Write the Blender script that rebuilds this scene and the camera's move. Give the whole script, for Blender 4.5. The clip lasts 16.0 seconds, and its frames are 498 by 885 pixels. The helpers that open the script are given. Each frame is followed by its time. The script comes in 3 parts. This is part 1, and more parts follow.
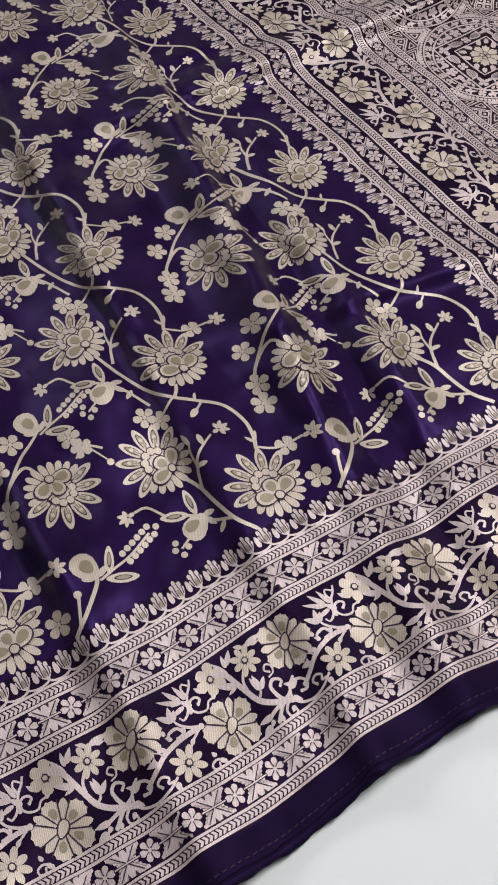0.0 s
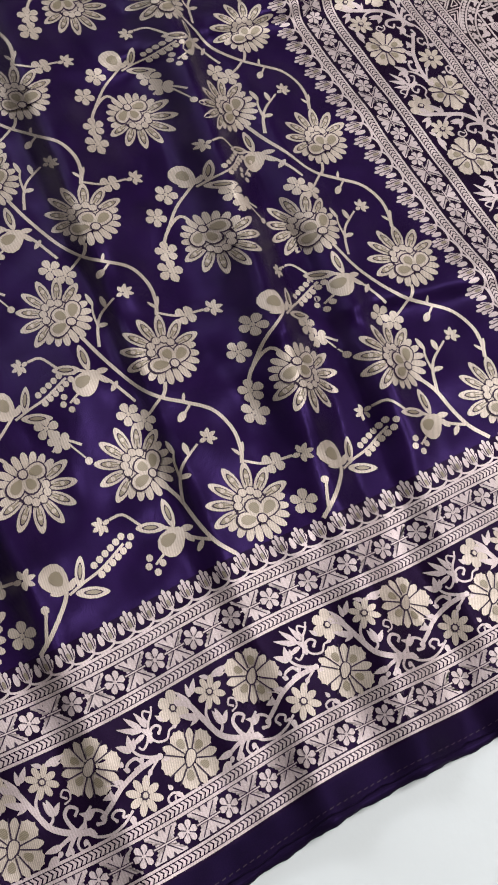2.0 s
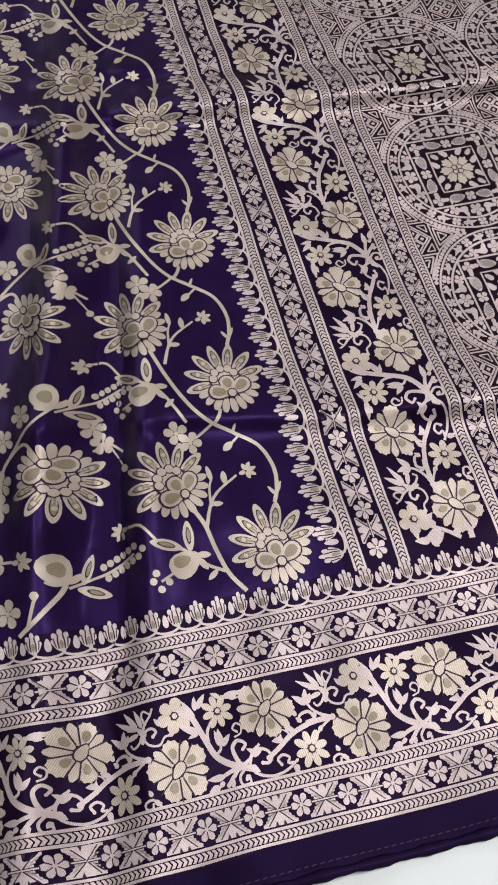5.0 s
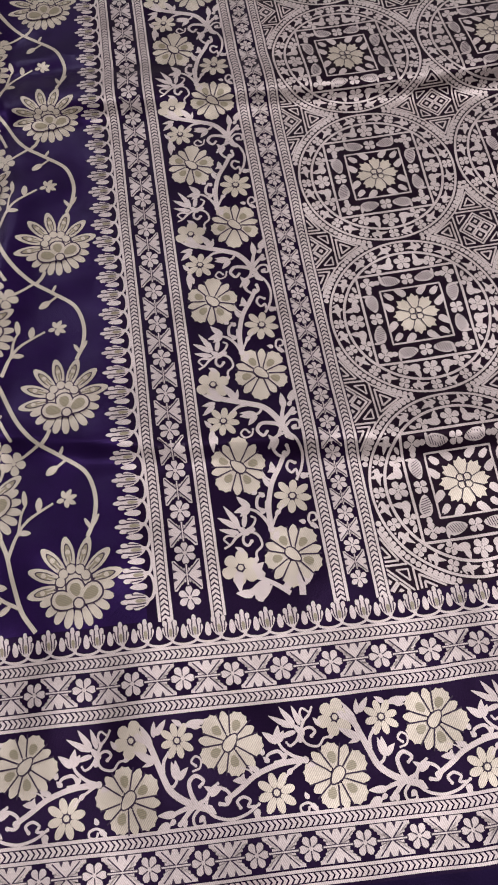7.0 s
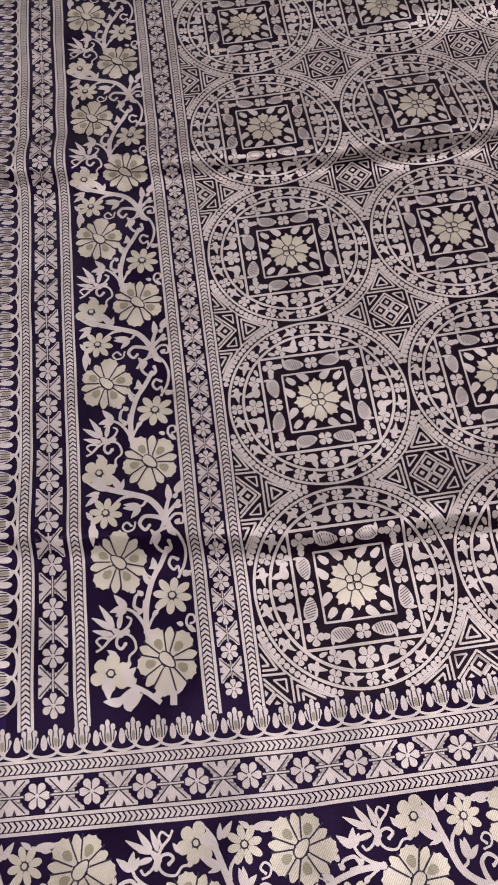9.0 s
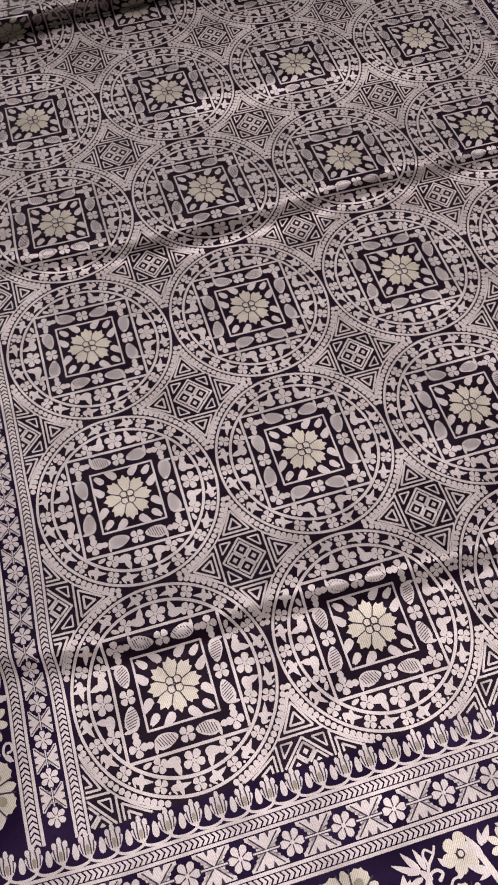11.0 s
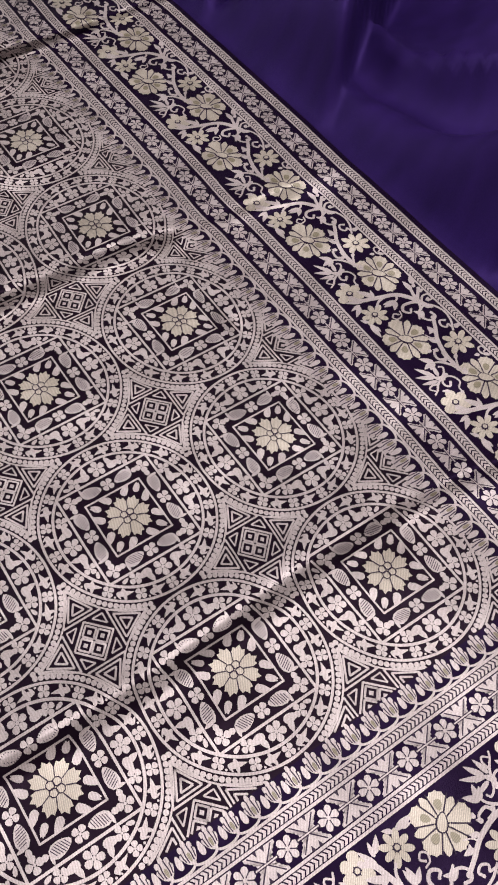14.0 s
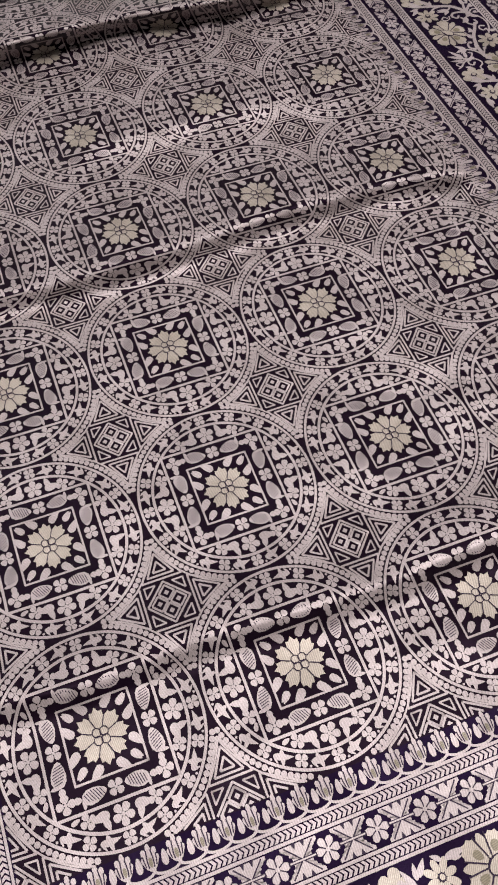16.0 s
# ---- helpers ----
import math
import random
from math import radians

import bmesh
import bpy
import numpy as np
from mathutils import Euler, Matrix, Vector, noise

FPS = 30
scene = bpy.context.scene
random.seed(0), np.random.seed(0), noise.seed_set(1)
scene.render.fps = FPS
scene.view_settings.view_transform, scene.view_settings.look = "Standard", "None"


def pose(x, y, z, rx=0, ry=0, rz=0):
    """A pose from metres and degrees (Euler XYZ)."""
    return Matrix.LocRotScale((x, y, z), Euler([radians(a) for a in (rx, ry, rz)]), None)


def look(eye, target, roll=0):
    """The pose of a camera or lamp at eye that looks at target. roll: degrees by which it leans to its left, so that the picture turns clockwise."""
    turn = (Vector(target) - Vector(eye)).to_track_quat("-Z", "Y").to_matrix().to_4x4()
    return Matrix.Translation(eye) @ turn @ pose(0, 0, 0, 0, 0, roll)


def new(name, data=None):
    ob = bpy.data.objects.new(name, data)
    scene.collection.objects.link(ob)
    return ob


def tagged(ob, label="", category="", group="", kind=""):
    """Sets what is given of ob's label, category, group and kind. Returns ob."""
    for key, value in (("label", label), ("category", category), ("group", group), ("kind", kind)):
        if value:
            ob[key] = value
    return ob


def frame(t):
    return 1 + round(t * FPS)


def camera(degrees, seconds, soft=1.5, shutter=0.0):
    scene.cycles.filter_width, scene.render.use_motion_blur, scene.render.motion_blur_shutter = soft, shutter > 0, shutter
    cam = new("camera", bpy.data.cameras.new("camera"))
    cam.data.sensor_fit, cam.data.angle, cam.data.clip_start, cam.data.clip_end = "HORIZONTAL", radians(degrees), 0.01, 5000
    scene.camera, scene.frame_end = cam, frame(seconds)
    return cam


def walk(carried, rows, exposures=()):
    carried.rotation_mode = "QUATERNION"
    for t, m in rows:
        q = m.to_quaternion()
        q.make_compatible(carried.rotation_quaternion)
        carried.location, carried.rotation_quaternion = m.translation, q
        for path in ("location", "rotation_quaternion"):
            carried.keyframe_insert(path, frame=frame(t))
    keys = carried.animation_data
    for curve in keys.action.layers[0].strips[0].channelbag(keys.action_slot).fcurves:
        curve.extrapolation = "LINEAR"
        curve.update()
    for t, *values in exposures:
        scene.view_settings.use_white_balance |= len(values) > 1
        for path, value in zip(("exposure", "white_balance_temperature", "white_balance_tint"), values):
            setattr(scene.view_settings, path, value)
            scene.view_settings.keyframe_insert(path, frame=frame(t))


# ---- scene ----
cam = camera(31.7, 16.0, soft=1.9)
PATH = [
    # seconds, eye, target, roll
    (0, (-0.629, -0.259, 0.550), (-0.041, 0.607, -1.155), -0.3),
    (0.5, (-0.612, -0.245, 0.530), (-0.020, 0.627, -1.170), 1.5),
    (1, (-0.612, -0.228, 0.532), (-0.012, 0.600, -1.185), 3.6),
    (1.5, (-0.620, -0.185, 0.553), (-0.035, 0.490, -1.235), 9.0),
    (2, (-0.601, -0.154, 0.571), (-0.042, 0.410, -1.262), 16.0),
    (2.5, (-0.582, -0.153, 0.566), (0.002, 0.420, -1.260), 20.2),
    (3, (-0.570, -0.153, 0.563), (0.066, 0.424, -1.243), 25.4),
    (3.5, (-0.532, -0.165, 0.569), (0.095, 0.444, -1.226), 26.0),
    (4, (-0.456, -0.190, 0.571), (0.085, 0.516, -1.219), 20.4),
    (4.2, (-0.434, -0.196, 0.573), (0.078, 0.538, -1.212), 18.4),
    (6.3, (-0.224, -0.215, 0.531), (-0.065, 0.678, -1.252), -1.0),
    (6.5, (-0.201, -0.213, 0.530), (-0.062, 0.677, -1.256), -1.4),
    (7, (-0.156, -0.206, 0.521), (-0.051, 0.672, -1.273), -2.4),
    (7.5, (-0.123, -0.192, 0.521), (-0.020, 0.677, -1.277), -1.7),
    (8, (-0.094, -0.186, 0.520), (-0.026, 0.729, -1.257), -3.4),
    (8.2, (-0.089, -0.182, 0.517), (-0.023, 0.742, -1.255), -3.4),
    (10.3, (-0.033, -0.162, 0.513), (0.180, 0.803, -1.226), 0.0),
    (10.5, (-0.027, -0.160, 0.516), (0.215, 0.808, -1.216), 0.5),
    (11, (-0.001, -0.154, 0.526), (0.318, 0.828, -1.186), 1.4),
    (11.5, (0.030, -0.150, 0.535), (0.450, 0.843, -1.149), 2.8),
    (12, (0.050, -0.145, 0.537), (0.575, 0.818, -1.136), 4.7),
    (12.5, (0.078, -0.141, 0.536), (0.668, 0.768, -1.145), 5.8),
    (13, (0.099, -0.141, 0.538), (0.742, 0.732, -1.143), 6.5),
    (13.5, (0.119, -0.140, 0.540), (0.799, 0.715, -1.135), 6.5),
    (14, (0.126, -0.145, 0.549), (0.851, 0.713, -1.106), 6.7),
    (14.5, (0.115, -0.147, 0.545), (0.842, 0.736, -1.095), 6.4),
    (15, (0.081, -0.146, 0.536), (0.749, 0.759, -1.118), 6.2),
    (15.5, (0.048, -0.149, 0.529), (0.601, 0.790, -1.148), 5.1),
    (16, (0.025, -0.156, 0.528), (0.452, 0.850, -1.147), 2.6),
]
walk(cam, [(t, look(eye, target, roll)) for t, eye, target, roll in PATH], [(0.0, 0.16), (2.0, 0.20), (4.2, 0.06), (6.5, -0.06), (8.2, -0.18), (10.5, -0.14), (14.0, -0.06), (16.0, -0.12)])

# ---------------------------------------------------------------- world and light
world = bpy.data.worlds.new("world")
scene.world = world
world.use_nodes = True
wn = world.node_tree
sky = wn.nodes.new("ShaderNodeTexSky")
sky.sky_type, sky.sun_disc = "NISHITA", False
sky.sun_elevation, sky.sun_rotation = radians(40), radians(20)
wn.links.new(sky.outputs[0], wn.nodes["Background"].inputs[0])
wn.nodes["Background"].inputs[1].default_value = 0.12


def area_lamp(name, eye, target, sx, sy, watts, colour):
    data = bpy.data.lights.new(name, "AREA")
    data.shape, data.size, data.size_y, data.energy, data.color = "RECTANGLE", sx, sy, watts, colour
    ob = new(name, data)
    ob.matrix_world = look(eye, target)
    return ob


FAR_LEFT_WATTS, OVERHEAD_WATTS = 49, 50
# added soft lamp from the far left to shade the folds; no window is built
area_lamp("far_left_fill", (-1.45, 2.34, 1.60), (-0.1, 0.1, 0.0), 1.2, 1.2, FAR_LEFT_WATTS, (0.94, 0.94, 1.0))
# added lamp floating well below the ceiling, balancing brightness from near to far
area_lamp("overhead_fill", (0.45, -0.12, 1.75), (0.30, 0.0, 0.0), 0.7, 0.4, OVERHEAD_WATTS, (1.0, 0.962, 0.962))


# ---------------------------------------------------------------- materials
def nodes_of(name):
    m = bpy.data.materials.new(name)
    m.use_nodes = True
    nt = m.node_tree
    return m, nt, nt.nodes["Principled BSDF"]


def ramp(nt, fac, stops):
    r = nt.nodes.new("ShaderNodeValToRGB")
    while len(r.color_ramp.elements) < len(stops):
        r.color_ramp.elements.new(0.5)
    for e, (p, c) in zip(r.color_ramp.elements, stops):
        e.position, e.color = p, (*c, 1)
    nt.links.new(fac, r.inputs[0])
    return r.outputs[0]


def noise_tex(nt, vec, scale, detail=3.0):
    n = nt.nodes.new("ShaderNodeTexNoise")
    n.inputs["Scale"].default_value, n.inputs["Detail"].default_value = scale, detail
    nt.links.new(vec, n.inputs["Vector"])
    return n.outputs["Fac"]


def mixed(nt, a, b, fac, kind="MULTIPLY"):
    x = nt.nodes.new("ShaderNodeMix")
    x.data_type, x.blend_type = "RGBA", kind
    x.inputs[0].default_value = fac
    nt.links.new(a, x.inputs[6])
    nt.links.new(b, x.inputs[7])
    return x.outputs[2]


def twill(nt, vec, scale, angle):
    mp = nt.nodes.new("ShaderNodeMapping")
    mp.inputs["Rotation"].default_value[2] = radians(angle)
    nt.links.new(vec, mp.inputs["Vector"])
    w = nt.nodes.new("ShaderNodeTexWave")
    w.inputs["Scale"].default_value, w.inputs["Distortion"].default_value = scale, 0.6
    w.inputs["Detail"].default_value = 1.0
    nt.links.new(mp.outputs[0], w.inputs["Vector"])
    return w.outputs["Fac"]


def bumped(nt, bs, height, strength, distance):
    b = nt.nodes.new("ShaderNodeBump")
    b.inputs["Strength"].default_value, b.inputs["Distance"].default_value = strength, distance
    nt.links.new(height, b.inputs["Height"])
    nt.links.new(b.outputs[0], bs.inputs["Normal"])


def cloth_material(name, dark, light, rough, metal, sheen, thread_scale, thread_angle, thread_depth, spec=0.5, tint=(1, 1, 1)):
    """A woven surface: two tones blended by soft mottling, with a fine thread line."""
    m, nt, bs = nodes_of(name)
    uv = nt.nodes.new("ShaderNodeUVMap")
    uv.uv_map = "fabric"
    v = uv.outputs[0]
    base = ramp(nt, noise_tex(nt, v, 38, 4), [(0.3, dark), (0.7, light)])
    line = twill(nt, v, thread_scale, thread_angle)
    grey = ramp(nt, line, [(0.15, (1 - thread_depth,) * 3), (0.75, (1, 1, 1))])
    speck = ramp(nt, noise_tex(nt, v, 1100, 2), [(0.3, (0.70,) * 3), (0.7, (1, 1, 1))])
    col = mixed(nt, mixed(nt, base, grey, 1.0), speck, 1.0)
    nt.links.new(col, bs.inputs["Base Color"])
    bs.inputs["Metallic"].default_value = metal
    bs.inputs["Roughness"].default_value = rough
    bs.inputs["Sheen Weight"].default_value = sheen
    bs.inputs["Specular IOR Level"].default_value = spec
    bs.inputs["Specular Tint"].default_value = (*tint, 1)
    bumped(nt, bs, line, 0.22, 0.0003)
    return m


VIOLET = (0.36, 0.20, 0.90)
SILK = cloth_material("purple_silk", (0.0075, 0.0026, 0.0175), (0.0130, 0.0043, 0.032), 0.36, 0.0, 0.0, 900, 0, 0.10, spec=0.22, tint=VIOLET)
PALLU_SILK = cloth_material("aubergine_silk", (0.0045, 0.0018, 0.0046), (0.0078, 0.0029, 0.0080), 0.45, 0.0, 0.0, 900, 0, 0.10, spec=0.15, tint=(0.5, 0.32, 0.5))
BORDER_SILK = cloth_material("dark_plum_silk", (0.0050, 0.0019, 0.0080), (0.0085, 0.0030, 0.0145), 0.42, 0.0, 0.0, 900, 0, 0.10, spec=0.12, tint=(0.42, 0.25, 0.7))
SELVEDGE = cloth_material("dark_selvedge_silk", (0.005, 0.0026, 0.009), (0.008, 0.0038, 0.016), 0.55, 0.0, 0.0, 900, 90, 0.10, spec=0.14, tint=VIOLET)
GOLD = cloth_material("gold_zari", (0.385, 0.326, 0.270), (0.575, 0.495, 0.422), 0.53, 0.30, 0.0, 290, 38, 0.34)
SILVER = cloth_material("rose_silver_zari", (0.40, 0.332, 0.326), (0.590, 0.498, 0.494), 0.53, 0.30, 0.0, 370, 38, 0.32)
OLIVE = cloth_material("olive_zari", (0.20, 0.165, 0.11), (0.28, 0.235, 0.165), 0.5, 0.2, 0.0, 300, 80, 0.35)
SEAM = cloth_material("dark_outline_thread", (0.020, 0.008, 0.026), (0.028, 0.011, 0.038), 0.6, 0.0, 0.0, 400, 0, 0.2, spec=0.2)
PLAIN = cloth_material("plain_violet_silk", (0.012, 0.005, 0.042), (0.020, 0.008, 0.070), 0.55, 0.0, 0.0, 900, 20, 0.10, spec=0.36, tint=VIOLET)
GOLD_SET = [GOLD, OLIVE, SEAM, SILVER]
Z, O, S, R = 0, 1, 2, 3   # gold, olive, dark seam, rose silver


def plaster(name, colour):
    m, nt, bs = nodes_of(name)
    tc = nt.nodes.new("ShaderNodeTexCoord")
    lo = tuple(c * 0.93 for c in colour)
    nt.links.new(ramp(nt, noise_tex(nt, tc.outputs["Object"], 3, 5), [(0.35, lo), (0.65, colour)]), bs.inputs["Base Color"])
    bs.inputs["Roughness"].default_value = 0.85
    bumped(nt, bs, noise_tex(nt, tc.outputs["Object"], 60, 4), 0.15, 0.002)
    return m


WALL = plaster("wall_paint", (0.42, 0.40, 0.38))
FLOOR = plaster("pale_floor_sheet", (0.52, 0.56, 0.565))


# ---------------------------------------------------------------- the lie of the cloth
def smooth(a, b, x):
    t = np.clip((x - a) / (b - a), 0, 1)
    return t * t * (3 - 2 * t)


def bell(d, near, far):
    return np.exp(-np.where(d < 0, d / near, d / far) ** 2)


def rolling(u, v, seed, size, count=9):
    """Soft random undulation about 1 high."""
    rng = np.random.RandomState(seed)
    total = np.zeros_like(u)
    for _ in range(count):
        a, ph, k = rng.uniform(0, 2 * math.pi), rng.uniform(0, 6.28), 2 * math.pi / (size * rng.uniform(0.7, 1.5))
        total += np.sin(k * (u * math.cos(a) + v * math.sin(a)) + ph)
    return total / math.sqrt(count)


def height(u, v):
    """Height of the cloth: long folds across the end panel, pleats in the flowered field, small undulation."""
    h = 0.006 + 0.0022 * rolling(u, v, 3, 0.16) + 0.0007 * rolling(u, v, 5, 0.05) + 0.0008 * rolling(u * 1.6, v * 0.7, 6, 0.08)
    # fold across the first row of medallions
    c1 = np.interp(u, [-0.9, -0.5, -0.3, -0.2, -0.1, 0.0, 0.07, 0.15, 0.22, 0.30, 0.43, 0.5, 0.64],
                   [0.11, 0.085, 0.070, 0.052, 0.046, 0.034, 0.036, 0.031, 0.030, 0.034, 0.040, 0.030, 0.0])
    a1 = np.interp(u, [-0.9, -0.5, -0.3, -0.12, -0.03, 0.1, 0.3, 0.42, 0.52, 0.64], [0.0, 0.001, 0.006, 0.008, 0.011, 0.0145, 0.015, 0.015, 0.009, 0.002])
    h += 1.10 * a1 * bell(v - c1, 0.0115, 0.032)
    # fold across the third row
    c2 = np.interp(u, [-0.3, -0.18, -0.05, 0.06, 0.16, 0.27, 0.38, 0.5, 0.64], [0.37, 0.372, 0.366, 0.356, 0.358, 0.366, 0.366, 0.35, 0.34])
    a2 = np.interp(u, [-0.5, -0.25, -0.05, 0.1, 0.4, 0.5, 0.64], [0.002, 0.009, 0.014, 0.019, 0.021, 0.013, 0.005])
    h += 1.1 * a2 * bell(v - c2, 0.018, 0.045)
    h -= 0.006 * smooth(0.0, -0.08, u) * smooth(-0.4, -0.3, u) * bell(v - 0.405, 0.013, 0.013)
    # high fold behind the fourth row
    c3 = 0.672 + 0.012 * np.sin(u * 9)
    h += np.interp(u, [-0.2, 0.0, 0.3, 0.45, 0.6], [0.010, 0.032, 0.034, 0.022, 0.012]) * bell(v - c3, 0.016, 0.05)
    h += 0.012 * smooth(0.05, 0.2, u) * smooth(0.5, 0.4, u) * bell(v - 0.51, 0.03, 0.04)
    # dent beside the end border
    g = smooth(0.03, 0.09, v) * smooth(0.40, 0.30, v)
    uc = 0.385 + 0.12 * np.maximum(v - 0.12, 0)
    h += g * (0.011 * bell(u - uc - 0.035, 0.016, 0.03) - 0.003 * bell(u - uc, 0.012, 0.010))
    # pleats of the field
    f = smooth(-0.27, -0.34, u) * (0.45 + 0.55 * smooth(-0.10, 0.02, v))
    h += smooth(-0.28, -0.40, u) * (0.0042 * rolling(u, v * 0.8, 7, 0.12) + 0.0010 * rolling(u, v, 8, 0.045))
    pc = -0.378 + 0.22 * v
    h += f * (-0.009 * bell(u - pc, 0.012, 0.012) + 0.029 * bell(u - pc + 0.040, 0.022, 0.017) + 0.016 * bell(u - pc - 0.03, 0.014, 0.02))
    p2 = -0.515 + 0.12 * v
    h += f * 0.025 * bell(u - p2, 0.016, 0.035)
    p3 = -0.655 + 0.05 * v
    h += f * 0.029 * bell(u - p3, 0.013, 0.035)
    h += f * 0.012 * bell(u + 0.80 - 0.05 * v, 0.03, 0.03)
    # the end of the cloth lies on the spare length beside it
    h += 0.010 * smooth(0.50, 0.62, u)
    return np.maximum(h, 0.0012) 


def lay(u, v):
    """Fabric metres to the place on the floor: the part left of the end panel is turned a little and drawn together."""
    near = np.maximum(u, -0.3)
    x = 0.0058 + 0.9578 * u + 0.0605 * (near ** 2 - 0.6 * (u - near)) + (0.0062 - 0.0283 * np.clip(u, -0.3, 0.6)) * v
    y = -0.0019 + 1.0109 * v + np.maximum(u, 0) * (0.0042 + 0.076 * v) + 0.045 * np.maximum(0, -0.05 - u)
    y = y + 0.0025 * np.sin(u * 23 + 1.0) * smooth(-0.25, -0.5, u)
    return x, y


def surface(u, v):
    """The cloth is drawn in a little wherever it rises off the floor."""
    x, y = lay(u, v)
    h = height(u, v)
    cx = np.interp(u, [-0.5, -0.2, 0.1], [-0.62, -0.20, 0.04])
    return np.stack([x + h * (cx - x) / 0.545, y + h * (-0.15 - y) / 0.545, h], 1)


def surface_lifted(u, v, lift):
    e = 0.0012
    p = surface(u, v)
    n = np.cross(surface(u + e, v) - surface(u - e, v), surface(u, v + e) - surface(u, v - e))
    n /= np.linalg.norm(n, axis=1)[:, None]
    return p + n * lift[:, None]


LIFT = {Z: 0.00035, R: 0.00035, O: 0.00068, S: 0.00060}


class Weave:
    """Gathers flat pieces of a woven motif in fabric metres."""

    def __init__(self, clip=None):
        self.uv, self.lift, self.faces, self.mats, self.clip, self.count = [], [], [], [], clip, 0

    def put(self, pts, faces, mat, up=0.0):
        pts = np.asarray(pts, float)
        if self.clip is not None:
            c = pts.mean(0)
            a = self.clip
            if not (a[0] < c[0] < a[2] and a[1] < c[1] < a[3]):
                return
            pts = np.clip(pts, (a[0], a[1]), (a[2], a[3]))
        b = len(self.lift)
        self.count += 1
        up += (self.count % 11) * 0.000018      # overlapping floats of thread lie one above the other
        self.uv.extend(pts.tolist())
        self.lift.extend([LIFT[mat] + up] * len(pts))
        self.faces.extend([tuple(i + b for i in f) for f in faces])
        self.mats.extend([mat] * len(faces))


def inside(w, pts):
    a = w.clip
    return a is None or bool((pts[:, 0] > a[0]).all() and (pts[:, 1] > a[1]).all() and (pts[:, 0] < a[2]).all() and (pts[:, 1] < a[3]).all())


class At:
    """A place, turn and size for a motif; local units are multiplied by size."""

    def __init__(self, u, v, turn=0.0, size=1.0, flip=1.0, along=1.0):
        self.o, self.s, self.f, self.a, self.g = np.array([u, v]), size, flip, turn, along
        c, n = math.cos(radians(turn)), math.sin(radians(turn))
        self.m = np.array([[c, n], [-n, c]])

    def __call__(self, pts):
        pts = np.asarray(pts, float) * (self.g * self.s, self.f * self.s)
        return pts @ self.m + self.o


def blob(w, at, outline, mat, up=0.0):
    """A filled outline, star-shaped about its middle; larger ones get a ring inside so that they follow the cloth."""
    pts = np.asarray(outline, float)
    c = pts.mean(0)
    if np.abs(pts - c).max() * at.s > 0.005:
        edge = np.roll(pts, -1, 0)
        long = np.linalg.norm(edge - pts, axis=1).max() * at.s > 0.005
        if long:
            pts = np.stack([pts, (pts + edge) / 2], 1).reshape(-1, 2)
        n = len(pts)
        allp = np.vstack([c[None], c + (pts - c) * 0.5, pts])
        faces = [(0, 1 + i, 1 + (i + 1) % n) for i in range(n)] + [(1 + i, 1 + n + i, 1 + n + (i + 1) % n, 1 + (i + 1) % n) for i in range(n)]
    else:
        n = len(pts)
        allp = np.vstack([c[None], pts])
        faces = [(0, 1 + i, 1 + (i + 1) % n) for i in range(n)]
    w.put(at(allp), faces, mat, up)


def disc(w, at, x, y, r, mat, n=10, up=0.0, ry=None):
    a = np.arange(n) * 2 * math.pi / n
    blob(w, at, np.stack([x + r * np.cos(a), y + (ry or r) * np.sin(a)], 1), mat, up)


def petal(w, at, x, y, deg, r0, r1, wid, mat, tip=0.0, n=14, up=0.0):
    """A petal from r0 to r1 along deg about (x, y); tip: 0 round, 1 pointed."""
    t = np.linspace(0, 2 * math.pi, n, endpoint=False)
    along = 0.5 - 0.5 * np.cos(t)
    shape = np.sin(t) * (1 - tip * along ** 2 * 0.55) * (0.55 + 0.45 * along)
    px, py = r0 + (r1 - r0) * along, wid * 0.60 * shape
    c, s = math.cos(radians(deg)), math.sin(radians(deg))
    blob(w, at, np.stack([x + px * c - py * s, y + px * s + py * c], 1), mat, up)


def bend(pts, step):
    """A smooth line through a few points."""
    p = np.asarray(pts, float)
    if len(p) < 3:
        k = max(2, int(np.linalg.norm(p[-1] - p[0]) / step) + 1)
        return p[0] + (p[-1] - p[0]) * np.linspace(0, 1, k)[:, None]
    q = np.vstack([2 * p[0] - p[1], p, 2 * p[-1] - p[-2]])
    out = []
    for i in range(1, len(q) - 2):
        k = max(2, int(np.linalg.norm(q[i + 1] - q[i]) / step) + 1)
        t = np.linspace(0, 1, k, endpoint=False)[:, None]
        out.append(0.5 * (2 * q[i] + (q[i + 1] - q[i - 1]) * t + (2 * q[i - 1] - 5 * q[i] + 4 * q[i + 1] - q[i + 2]) * t ** 2
                          + (3 * q[i] - q[i - 1] - 3 * q[i + 1] + q[i + 2]) * t ** 3))
    return np.vstack(out + [p[-1:]])


